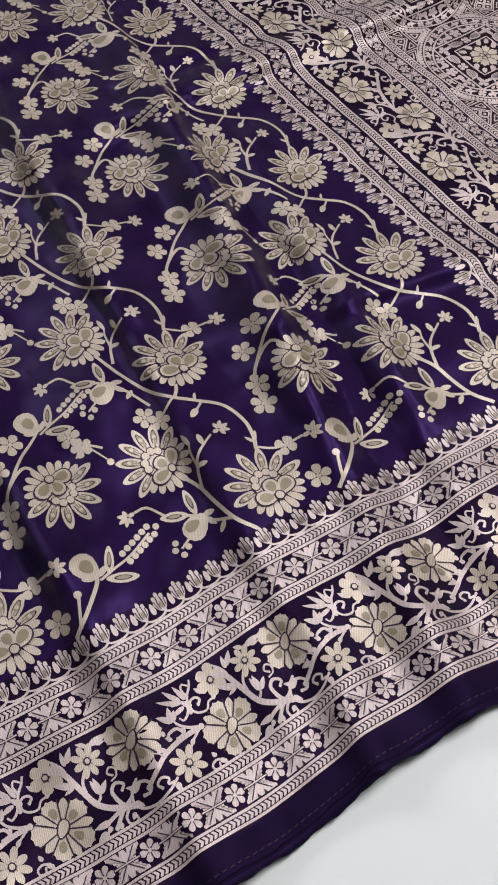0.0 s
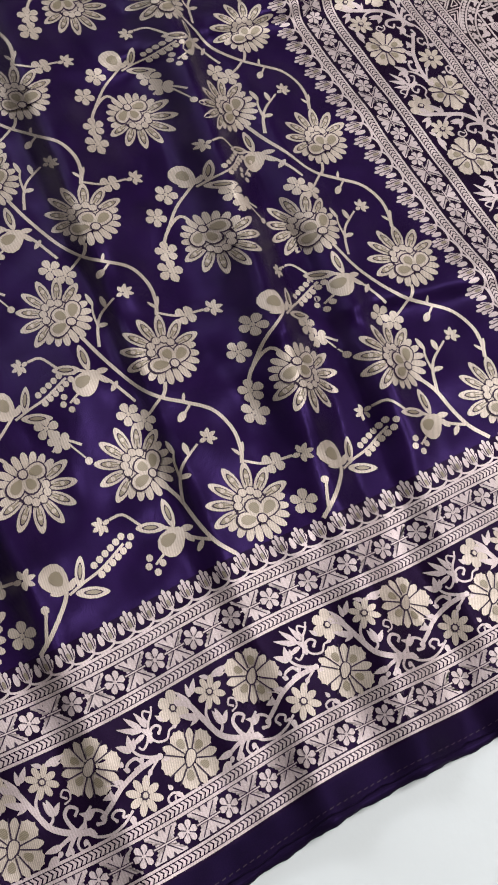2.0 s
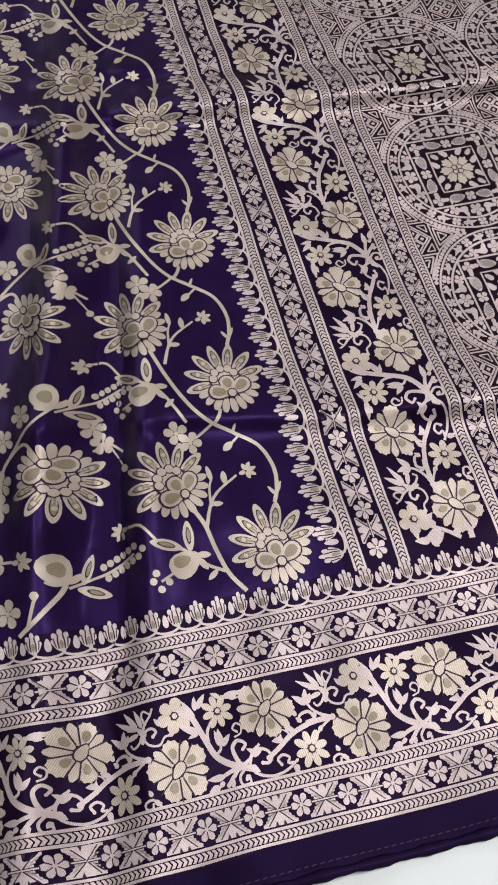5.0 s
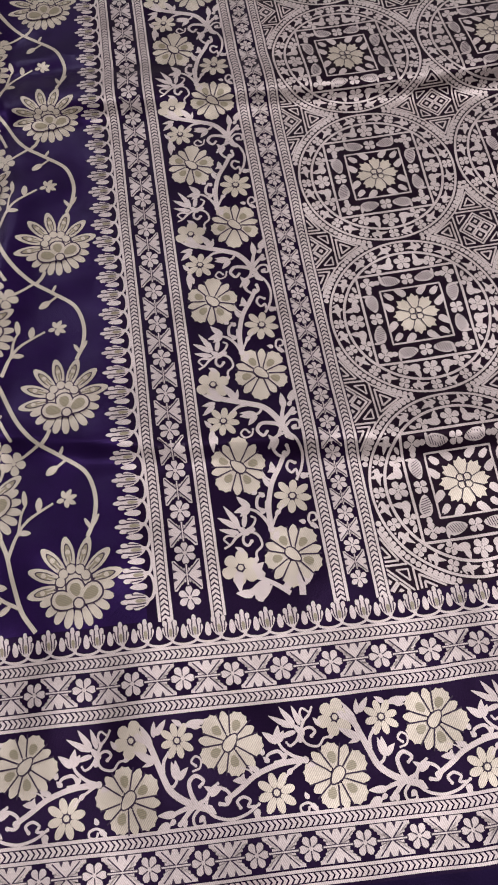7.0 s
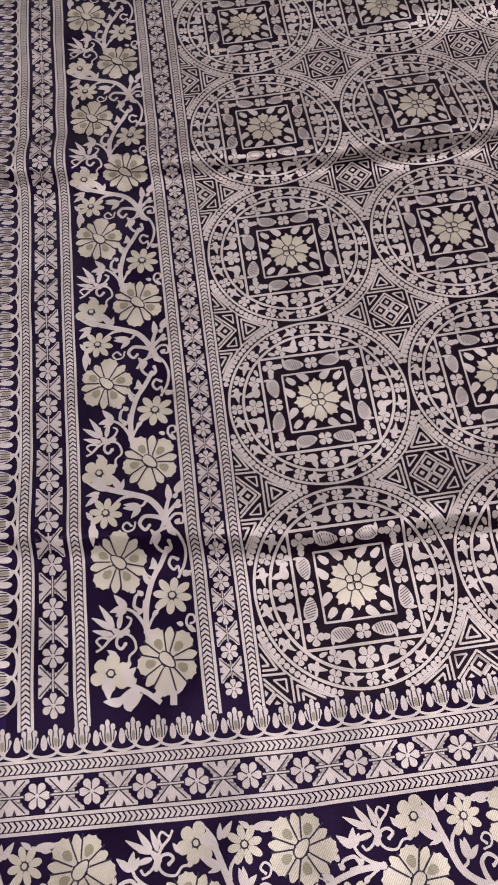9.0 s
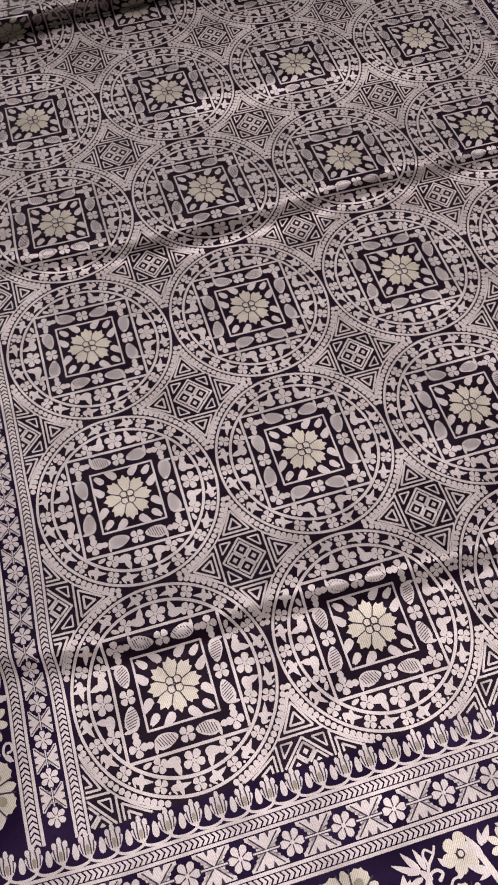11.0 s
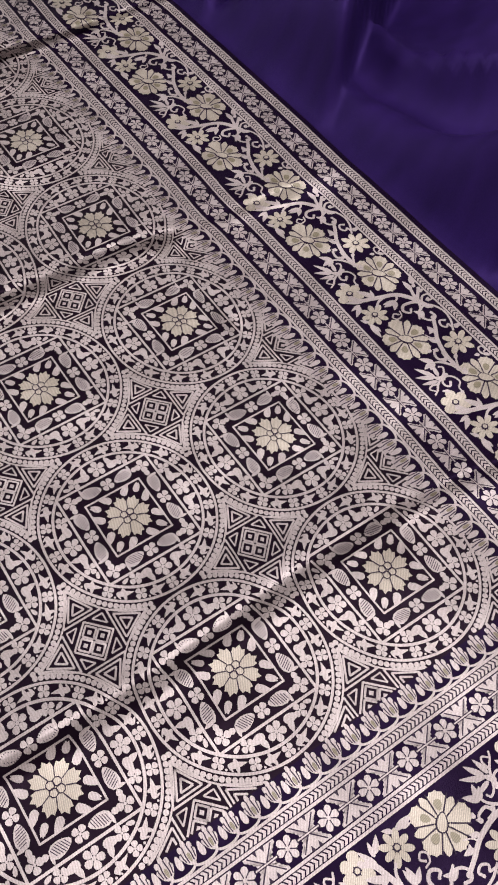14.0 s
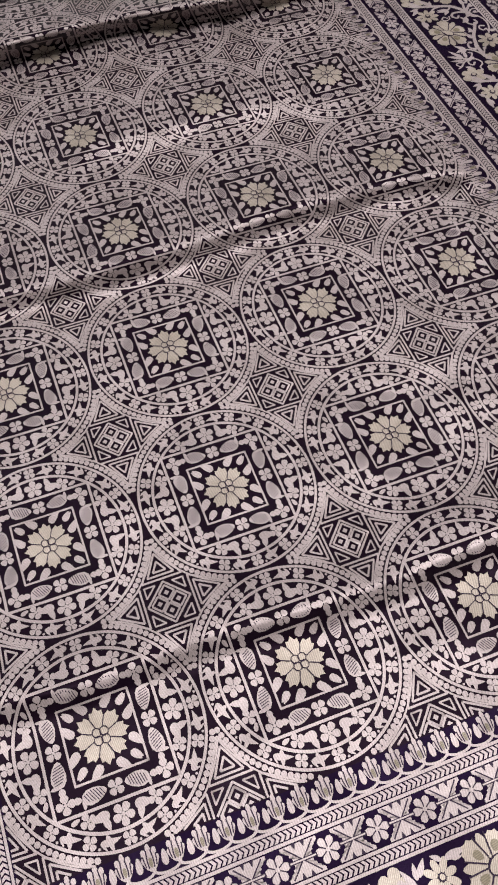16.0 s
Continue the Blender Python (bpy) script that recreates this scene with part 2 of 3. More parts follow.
def stroke(w, at, pts, wid, mat, step=None, taper=1.0, closed=False, curved=True, up=0.0):
    """A line of the given width (local units); taper: its width at the end against that at the start."""
    st = step or 0.004 / at.s
    if closed:
        pts = list(pts) + [pts[0]]
    if curved:
        p = bend(pts, st)
    else:
        p = np.vstack([bend(pts[i:i + 2], st) for i in range(len(pts) - 1)])
    d = np.gradient(p, axis=0)
    if closed and curved:
        d[0] = d[-1] = d[0] + d[-1]
    d /= np.linalg.norm(d, axis=1)[:, None] + 1e-12
    nrm = np.stack([-d[:, 1], d[:, 0]], 1) * (wid / 2 * np.linspace(1, taper, len(p)))[:, None]
    k = len(p)
    world_pts = at(np.vstack([p + nrm, p - nrm]))
    if inside(w, world_pts):
        w.put(world_pts, [(i, i + 1, k + i + 1, k + i) for i in range(k - 1)], mat, up)
    else:
        for i in range(k - 1):
            w.put(world_pts[[i, i + 1, k + i + 1, k + i]], [(0, 1, 2, 3)], mat, up)


def ring(w, at, x, y, r, wid, mat, a0=0.0, a1=360.0, n=None):
    k = n or max(8, int(abs(radians(a1 - a0)) * r * at.s / 0.0035))
    a = np.radians(np.linspace(a0, a1, k + 1))
    c = np.stack([np.cos(a), np.sin(a)], 1)
    pts = at(np.vstack([c * (r + wid / 2), c * (r - wid / 2)]) + (x, y))
    if inside(w, pts):
        w.put(pts, [(i, i + 1, k + 2 + i, k + 1 + i) for i in range(k)], mat)
        return
    for i in range(k):
        w.put(pts[[i, i + 1, k + 2 + i, k + 1 + i]], [(0, 1, 2, 3)], mat)


def sheet_mesh(name, pos, uv, faces, mat_ids, mats):
    me = bpy.data.meshes.new(name)
    me.from_pydata(pos.tolist(), [], faces)
    for m in mats:
        me.materials.append(m)
    me.polygons.foreach_set("material_index", np.asarray(mat_ids, np.int32))
    layer = me.uv_layers.new(name="fabric")
    idx = np.empty(len(me.loops), np.int32)
    me.loops.foreach_get("vertex_index", idx)
    layer.data.foreach_set("uv", np.asarray(uv)[idx].astype(np.float32).ravel())
    me.polygons.foreach_set("use_smooth", np.ones(len(me.polygons), bool))
    me.update()
    return me


def part(name, w, parent, label="", kind=""):
    """Lays a woven motif on the cloth as one mesh under its thing."""
    if not w.faces:
        return None
    uv = np.array(w.uv)
    pos = surface_lifted(uv[:, 0], uv[:, 1], np.array(w.lift))
    ob = new(name, sheet_mesh(name, pos, uv, w.faces, w.mats, GOLD_SET))
    ob.parent = parent
    tagged(ob, label=label, kind=kind)
    return ob


def grid(u0, u1, v0, v1, step, fine=None):
    nu, nv = int(round((u1 - u0) / step)) + 1, int(round((v1 - v0) / step)) + 1
    vs = np.linspace(v0, v1, nv)
    if fine:
        vs = np.union1d(vs, np.arange(fine[0], fine[1], step / 3).round(5))
        nv = len(vs)
    uu, vv = np.meshgrid(np.linspace(u0, u1, nu), vs)
    i = np.arange(nu * nv).reshape(nv, nu)
    quads = np.stack([i[:-1, :-1], i[:-1, 1:], i[1:, 1:], i[1:, :-1]], -1).reshape(-1, 4)
    return uu.ravel(), vv.ravel(), quads.tolist()


# ---------------------------------------------------------------- the room
def box(name, lo, hi, mat, label, category):
    bm = bmesh.new()
    bmesh.ops.create_cube(bm, size=1)
    for v in bm.verts:
        v.co = Vector([l + (h - l) * (c + 0.5) for l, h, c in zip(lo, hi, v.co)])
    me = bpy.data.meshes.new(name)
    bm.to_mesh(me)
    bm.free()
    me.materials.append(mat)
    return tagged(new(name, me), label=label, category=category, kind="structure")


X0, X1, Y0, Y1, H = -2.3, 2.3, -2.0, 2.4, 2.6
box("floor", (X0 - 0.1, Y0 - 0.1, -0.12), (X1 + 0.1, Y1 + 0.1, 0.0), FLOOR, "pale grey-white floor under the spread cloth", "floor")
# ceiling and walls stay out of view; added to enclose and bounce the lamps
box("ceiling", (X0 - 0.1, Y0 - 0.1, H), (X1 + 0.1, Y1 + 0.1, H + 0.1), WALL, "unseen plain ceiling added to close the room", "ceiling")
box("wall_south", (X0 - 0.1, Y0 - 0.1, 0), (X1 + 0.1, Y0, H), WALL, "unseen off-white wall added to close the room", "wall")
box("wall_west", (X0 - 0.1, Y0, 0), (X0, Y1, H), WALL, "unseen off-white wall added to close the room", "wall")
box("wall_east", (X1, Y0, 0), (X1 + 0.1, Y1, H), WALL, "unseen off-white wall added to close the room", "wall")
box("wall_north", (X0 - 0.1, Y1, 0), (X1 + 0.1, Y1 + 0.1, H), WALL, "unseen off-white wall added just behind the far left lamp", "wall")

# ---------------------------------------------------------------- the sari
U0, U1, V0, V1 = -1.38, 0.643, -0.238, 0.95
D = 0.13                       # medallion pitch
PB = 0.1225                    # repeat of the long border
sari = tagged(new("sari"), "purple silk brocade sari with gold zari flowers, spread on the floor", "sari")

uu, vv, quads = grid(U0, U1, V0, V1, 0.004, fine=(-0.02, 0.125))
qa = np.array(quads)
cu, cv = uu[qa].mean(1), vv[qa].mean(1)
kind_id = np.where(cv < -0.2175, 2, np.where((cu > -0.066) & (cu < 0.46) & (cv > -0.066), 1, np.where((cu > -0.222) | (cv < -0.066), 3, 0)))
cloth = new("cloth", sheet_mesh("cloth", surface(uu, vv), np.stack([uu, vv], 1), quads, kind_id, [SILK, PALLU_SILK, SELVEDGE, BORDER_SILK]))
cloth.parent = sari
tagged(cloth, "smooth dark purple silk ground with soft folds")


def hem():
    """The rolled edge of the cloth with its running stitches."""
    us = np.arange(U0, U1, 0.004)
    ring_n, r = 7, 0.0021
    ang = np.linspace(0, 2 * math.pi, ring_n, endpoint=False)
    base = surface(us, np.full_like(us, V0))
    pos, faces, uv = [], [], []
    for k in range(len(us)):
        wob = 1 + 0.18 * math.sin(k * 0.7) + 0.1 * math.sin(k * 1.9)
        for a in ang:
            pos.append((base[k, 0], base[k, 1] + r * 1.5 * wob * math.cos(a), max(base[k, 2], 0.0022) + r * wob * math.sin(a)))
            uv.append((us[k], V0 + 0.001 * a))
    for k in range(len(us) - 1):
        for j in range(ring_n):
            j2 = (j + 1) % ring_n
            faces.append((k * ring_n + j, (k + 1) * ring_n + j, (k + 1) * ring_n + j2, k * ring_n + j2))
    ob = new("hem", sheet_mesh("hem", np.array(pos), np.array(uv), faces, np.zeros(len(faces), int), [SELVEDGE]))
    ob.parent = sari
    tagged(ob, "dark rolled silk hem")
    w = Weave()
    at = At(0, 0)
    for k in range(int((U1 - U0) / 0.0052)):
        stroke(w, at, [(U0 + k * 0.0052, V0 + 0.0065), (U0 + k * 0.0052 + 0.0030, V0 + 0.0068)], 0.0006, S)
    part("hem_stitching", w, sari, "line of small dark running stitches", "stuff")


hem()


# ---- small motifs
def blossom(w, at, x, y, r, mat=Z, n=5, turn=0.0, eye=True):
    for k in range(n):
        petal(w, at, x, y, turn + k * 360 / n, r * 0.16, r, r * (3.7 / n), mat, n=10)
    if eye:
        disc(w, at, x, y, r * 0.2, mat, 6, up=0.0001)


def star(w, at, x, y, r, deg, mat=Z):
    """A small pointed half-open flower facing deg."""
    for k, (a, l) in enumerate(((0, 1.0), (42, 0.95), (-42, 0.95), (90, 0.75), (-90, 0.75), (180, 0.7))):
        petal(w, at, x, y, deg + a, 0.06 * r, l * r, 0.52 * r, mat, tip=1.0, n=10)


def leaf(w, at, x, y, deg, length, wid, mat=Z, inner=False):
    petal(w, at, x, y, deg, 0, length, wid, mat, tip=1.0)
    if inner:
        petal(w, at, x, y, deg, length * 0.22, length * 0.8, wid * 0.5, S, tip=1.0, n=10)
        petal(w, at, x, y, deg, length * 0.28, length * 0.74, wid * 0.34, O, tip=1.0, n=10, up=0.0002)


def frond(w, at, x, y, deg, length, wid, mat, side):
    """A pointed leaf whose tip bends to one side, with a small lobe at its foot."""
    t = np.linspace(0, 2 * math.pi, 14, endpoint=False)
    along = 0.5 - 0.5 * np.cos(t)
    px = length * along
    py = wid * 0.62 * np.sin(t) * (1 - 0.72 * along ** 2) + side * 0.30 * length * along ** 2
    c, s = math.cos(radians(deg)), math.sin(radians(deg))
    blob(w, at, np.stack([x + px * c - py * s, y + px * s + py * c], 1), mat)
    petal(w, at, x, y, deg - 40 * side, 0, length * 0.46, wid * 0.5, mat, tip=1.0, n=8)


def lotus(at):
    """The large flower, radius 1: seven pointed petals above, small round ones below, three overlapping lobes in the middle."""
    w = Weave()
    top = 0.0006
    disc(w, at, 0, -0.10, 0.47, S, 20, up=-0.0001)
    disc(w, at, 0, -0.08, 0.40, Z, 20, up=0.0005)
    for k in range(5):
        a = 90 + (k - 2) * 40
        x, y = 0.31 * math.cos(radians(a)), 0.04 + 0.27 * math.sin(radians(a))
        disc(w, at, x, y, 0.135, S, 9, up=0.0004)
        disc(w, at, x, y, 0.108, Z, 9, up=0.0009)
    for a, l in ((158, 0.56), (22, 0.56), (90, 0.46)):
        petal(w, at, 0, -0.46, a, 0.0, l + 0.10, 0.50, S, n=14, up=0.0006)
        petal(w, at, 0, -0.46, a, 0.02, l + 0.06, 0.425, Z, n=14, up=0.0011)
        petal(w, at, 0, -0.46, a, 0.14, l - 0.02, 0.27, O, n=12, up=0.0012)
    disc(w, at, 0, -0.48, 0.15, S, 8, up=0.0013)
    disc(w, at, 0, -0.48, 0.112, Z, 8, up=0.0018)
    flower = part("lotus_motif", w, sari, "large cream gold lotus woven into the purple silk")
    for k in range(7):
        a = 90 + (k - 3) * 29.5
        w = Weave()
        petal(w, at, 0, -0.05, a, 0.30, 1.14, 0.352, Z, tip=0.7, n=16)
        petal(w, at, 0, -0.05, a, 0.45, 0.98, 0.212, S, tip=0.75, n=12)
        petal(w, at, 0, -0.05, a, 0.48, 0.94, 0.165, O, tip=0.75, n=12, up=0.0001)
        c, s = math.cos(radians(a)), math.sin(radians(a))
        disc(w, at, 0.76 * c, -0.05 + 0.76 * s, 0.062, Z, 7, up=top)
        for e in (-0.035, 0.035):
            stroke(w, at, [(0.46 * c - e * s, -0.05 + 0.46 * s + e * c), (0.66 * c - e * s, -0.05 + 0.66 * s + e * c)], 0.026, Z, up=top)
        part("petal", w, flower)
    for k in range(10):
        w = Weave()
        petal(w, at, 0, -0.12, 190 + k * 17.8, 0.40, 0.90, 0.205, Z, n=12)
        part("small_petal", w, flower)


def rosette(w, at, mat=Z):
    """The border's wide flower, radius 1: notched fan petals with dark hearts between narrow pointed ones, about a tear-shaped middle."""
    for k in range(10):
        a0 = k * 36 + 6
        c, s = math.cos(radians(a0)), math.sin(radians(a0))
        if k % 2:
            petal(w, at, 0, 0, a0, 0.20, 0.97 - 0.05 * (k % 3), 0.40, mat, tip=0.8, n=12)
            continue
        long = 1.0 - 0.04 * (k % 4)
        t = np.linspace(-1, 1, 11)
        ang = np.radians(a0 + t * 21.5)
        rad = long * (1 - 0.13 * t ** 2 + 0.03 * np.cos(t * 11))
        foot = np.array([[0.2 * c - 0.06 * s, 0.2 * s + 0.06 * c], [0.2 * c + 0.06 * s, 0.2 * s - 0.06 * c]])
        blob(w, at, np.vstack([np.stack([rad * np.cos(ang), rad * np.sin(ang)], 1), foot]), mat)
        for d in (-23.0, 23.0):
            e = radians(a0 + d)
            stroke(w, at, [(0.26 * math.cos(e), 0.26 * math.sin(e)), (0.90 * math.cos(e), 0.90 * math.sin(e))], 0.045, S, curved=False, up=0.0003)
        if k != 4:
            petal(w, at, 0, 0, a0, 0.34, 0.68, 0.27, O, n=10, up=0.0002)
    petal(w, at, -0.30, -0.14, 25, 0.0, 0.64, 0.42, S, n=14, up=0.0004)
    petal(w, at, -0.26, -0.12, 25, 0.0, 0.56, 0.32, mat, n=14, up=0.0010)


def daisy(w, at, x, y, r, n):
    """A small border flower with its petals parted by dark lines and a ringed eye."""
    for k in range(n):
        a = 12 + k * 360 / n
        petal(w, at, x, y, a, r * 0.18, r * (1.0 if k % 2 else 0.92), r * ((3.7 if n == 8 else 4.1) / n), Z, tip=0.5 if n == 8 else 0.0, n=12)
    disc(w, at, x, y, r * 0.23, S, 9, up=0.0004)
    disc(w, at, x, y, r * 0.15, Z, 8, up=0.0010)


def tulip(w, at, mat=Z):
    """The leaf-row motif, one unit high, pointing up: a cup of five fingers parted by dark seams."""
    petal(w, at, 0, 0.0, 90, 0.0, 0.62, 0.62, mat, n=14)
    for x, y, a, l, wd in ((-0.17, 0.20, 108, 0.40, 0.19), (0.17, 0.20, 72, 0.40, 0.19), (-0.13, 0.40, 102, 0.48, 0.22), (0.13, 0.40, 78, 0.48, 0.22), (0.0, 0.46, 90, 0.58, 0.20)):
        petal(w, at, x, y, a, 0.0, l, wd, mat, n=10)
    petal(w, at, 0, 0.12, 90, 0.0, 0.40, 0.16, O, n=8)
    for s in (-1, 1):
        stroke(w, at, [(s * 0.10, 0.14), (s * 0.12, 0.40), (s * 0.085, 0.80)], 0.050, S, step=0.2)
        stroke(w, at, [(s * 0.20, 0.20), (s * 0.235, 0.42), (s * 0.25, 0.62)], 0.045, S, step=0.2)


def drop(w, at, mat=Z):
    petal(w, at, 0.54, 0.66, 270, 0.0, 0.62, 0.27, mat, n=12)


def scallop(w, at, mat=Z):
    a = np.radians(np.linspace(180, 360, 9))
    stroke(w, at, np.stack([0.54 + 0.54 * np.cos(a), 0.06 + 0.26 * np.sin(a)], 1), 0.105, mat)


# ---- field of flowering vines
LOTUS_R = 0.0285
RV, RU = 0.131, 0.222
FU, FV = -0.265, -0.037


def spray(v, at, dx, dy):
    """A half-open rose with two leaves and a twig of berries."""
    petal(v, at, dx - 0.147, dy, 108, 0.0, 0.023, 0.020, Z, n=14)
    petal(v, at, dx - 0.147, dy + 0.003, 108, 0.003, 0.014, 0.010, O, n=10)
    leaf(v, at, dx - 0.147, dy + 0.001, 165, 0.011, 0.006)
    leaf(v, at, dx - 0.146, dy + 0.001, 30, 0.011, 0.006)
    stroke(v, at, [(dx - 0.146, dy - 0.002), (dx - 0.134, dy + 0.001), (dx - 0.118, dy + 0.004), (dx - 0.097, dy + 0.012)], 0.0019, Z)
    leaf(v, at, dx - 0.138, dy - 0.001, 62, 0.022, 0.009, inner=True)
    leaf(v, at, dx - 0.142, dy - 0.003, -22, 0.024, 0.010, inner=True)
    for k in range(6):
        x, y = dx - 0.121 + k * 0.0052, dy + 0.004 + k * 0.0018
        disc(v, at, x - 0.001, y + 0.0042, 0.0026, Z, 8)
        disc(v, at, x + 0.001, y - 0.0036, 0.0026, Z, 8)
    disc(v, at, dx - 0.090, dy + 0.014, 0.0026, Z, 8)


def vine_cell(ku, kv):
    """One repeat of the field: three large flowers, their vines and the small blossoms."""
    at = At(FU - RU * ku, FV + RV * kv)
    keep = FV + RV * kv < 0.80
    v = Weave()
    if not keep:
        return
    # large flowers
    for x, y, turn, flip in ((0, 0, 10, 1), (-0.061, 0.058, 34, 1), (-0.136, 0.073, 196, 1)):
        lotus(At(at.o[0] + x, at.o[1] + y, turn, LOTUS_R, flip))
    # long vine that climbs from flower to flower
    stroke(v, at, [(-0.052, 0.165), (-0.044, 0.140), (-0.033, 0.115), (-0.021, 0.099), (-0.005, 0.087), (0.011, 0.074), (0.017, 0.056), (0.015, 0.040), (0.010, 0.029)], 0.0029, Z)
    stroke(v, at, [(-0.010, RV - 0.024), (-0.013, RV - 0.030), (-0.018, 0.096)], 0.0026, Z)
    leaf(v, at, 0.012, 0.034, 55, 0.012, 0.004)
    leaf(v, at, 0.013, 0.034, 120, 0.009, 0.0035)
    leaf(v, at, -0.006, 0.087, 60, 0.008, 0.003)
    # lower stem, fork and lily
    if kv == 0:
        stroke(v, at, [(-0.027, -0.028), (-0.036, -0.014), (-0.041, 0.005), (-0.044, 0.022), (-0.050, 0.036)], 0.0031, Z)
    stroke(v, at, [(-0.043, 0.020), (-0.037, 0.034), (-0.029, 0.044), (-0.012, 0.054)], 0.0026, Z, taper=0.6)
    stroke(v, at, [(-0.036, 0.034), (-0.034, 0.048), (-0.030, 0.056)], 0.0022, Z, taper=0.6)
    leaf(v, at, -0.031, 0.053, 95, 0.012, 0.005)
    leaf(v, at, -0.022, 0.049, 85, 0.010, 0.006)
    leaf(v, at, -0.036, 0.036, -5, 0.009, 0.005)
    star(v, at, -0.004, 0.056, 0.0085, 15)
    stroke(v, at, [(-0.038, -0.012 if kv == 0 else -0.030), (-0.050, -0.005), (-0.061, 0.006), (-0.070, 0.012)], 0.0024, Z)
    leaf(v, at, -0.064, 0.009, 158, 0.022, 0.010, inner=True)
    leaf(v, at, -0.059, 0.006, 84, 0.022, 0.010, inner=True)
    stroke(v, at, [(-0.080, 0.018), (-0.088, 0.030), (-0.098, 0.031)], 0.0020, Z)
    star(v, at, -0.104, 0.030, 0.0085, 190)
    petal(v, at, -0.056, 0.002, 205, -0.003, 0.021, 0.019, Z, n=14)
    petal(v, at, -0.056, 0.002, 190, 0.004, 0.017, 0.009, O, n=10)
    leaf(v, at, -0.055, 0.003, 350, 0.010, 0.006)
    leaf(v, at, -0.055, 0.001, 300, 0.011, 0.006)
    leaf(v, at, -0.043, -0.010, 215, 0.010, 0.005)
    stroke(v, at, [(-0.072, -0.006), (-0.083, -0.011)], 0.0017, Z)
    for x, y in ((-0.084, -0.016), (-0.088, -0.010), (-0.085, -0.005), (-0.078, -0.012)):
        disc(v, at, x, y, 0.0026, Z, 8)
    # paired blossoms and bud on the long vine
    stroke(v, at, [(-0.020, 0.096), (-0.034, 0.088), (-0.042, 0.088)], 0.0020, Z)
    stroke(v, at, [(-0.002, 0.084), (-0.010, 0.078)], 0.0018, Z)
    leaf(v, at, -0.008, 0.080, 215, 0.010, 0.007)
    # downward flower's vine
    stroke(v, at, [(-0.182, 0.050), (-0.178, 0.078), (-0.168, 0.094), (-0.150, 0.104), (-0.142, 0.088)], 0.0026, Z)
    stroke(v, at, [(-0.166, 0.096), (-0.150, 0.112), (-0.136, 0.122), (-0.118, 0.134)], 0.0026, Z, taper=0.7)
    stroke(v, at, [(-0.112, 0.092), (-0.100, 0.096), (-0.090, 0.088)], 0.0020, Z)
    stroke(v, at, [(-0.100, 0.096), (-0.092, 0.078)], 0.0017, Z, taper=0.7)
    disc(v, at, -0.091, 0.075, 0.003, Z, 8)
    leaf(v, at, -0.106, 0.093, 100, 0.010, 0.006)
    # rose sprays with berries: one over each downward flower, one at the foot of the field
    spray(v, at, 0.020, 0.127)
    if kv == 0:
        stroke(v, at, [(-0.180, -0.029), (-0.165, -0.018), (-0.150, -0.004), (-0.146, 0.004)], 0.0029, Z)
        stroke(v, at, [(-0.174, -0.026), (-0.168, -0.012), (-0.165, -0.006)], 0.0022, Z)
        disc(v, at, -0.165, -0.004, 0.0030, Z, 8)
        spray(v, at, 0.0, 0.0)
    part("vine_motif", v, sari, "slender gold vine with leaves and buds")
    # small blossoms
    for x, y, r in ((-0.048, 0.094, 0.0085), (-0.039, 0.085, 0.0080), (-0.177, 0.078, 0.0088), (-0.183, 0.061, 0.0095), (-0.170, 0.110, 0.0085),
                    (-0.151, 0.127, 0.0090), (-0.108, 0.110, 0.0085), (-0.104, 0.097, 0.0080)):
        b = Weave()
        blossom(b, at, x, y, r * 1.12, n=5, turn=x * 4000)
        part("blossom_motif", b, sari)
    if kv == 0:
        b = Weave()
        blossom(b, at, -0.186, -0.013, 0.0100, n=5)
        part("blossom_motif", b, sari)
    # side sprig reaching from the next column
    b = Weave()
    stroke(b, at, [(-0.210, 0.030), (-0.200, 0.024), (-0.192, 0.022), (-0.176, 0.021)], 0.0020, Z)
    part("sprig_motif", b, sari)
    b = Weave()
    star(b, at, -0.170, 0.020, 0.0095, 0)
    part("star_blossom", b, sari)
    b = Weave()
    blossom(b, at, -0.191, 0.021, 0.0085, n=4, turn=45)
    part("blossom_motif", b, sari)


for ku in range(5):
    for kv in range(7):
        vine_cell(ku, kv)


# ---- borders
def chevron_band(u0, v0, length, along, wid, mat):
    """Two edge lines with a row of chevrons between; along: 0 runs in u, 90 in v. (u0, v0) is the band's middle at its start."""
    w = Weave()
    at = At(u0, v0, along)
    lw = wid * 0.19
    for s in (-1, 1):
        stroke(w, at, [(0, s * (wid / 2 - lw / 2)), (length, s * (wid / 2 - lw / 2))], lw, mat, step=0.004)
    half, pitch, th = wid / 2 - lw - 0.00055, 0.0032, 0.0021
    for k in range(int(length / pitch)):
        x = k * pitch
        for s in (-1, 1):
            w.put(at([(x, s * half), (x + th, s * half), (x + th + half * 0.8, 0), (x + half * 0.8, 0)]), [(0, 1, 2, 3) if s < 0 else (3, 2, 1, 0)], mat)
    part("chevron_band", w, sari, "narrow zari band of tiny chevrons between lines", "stuff")


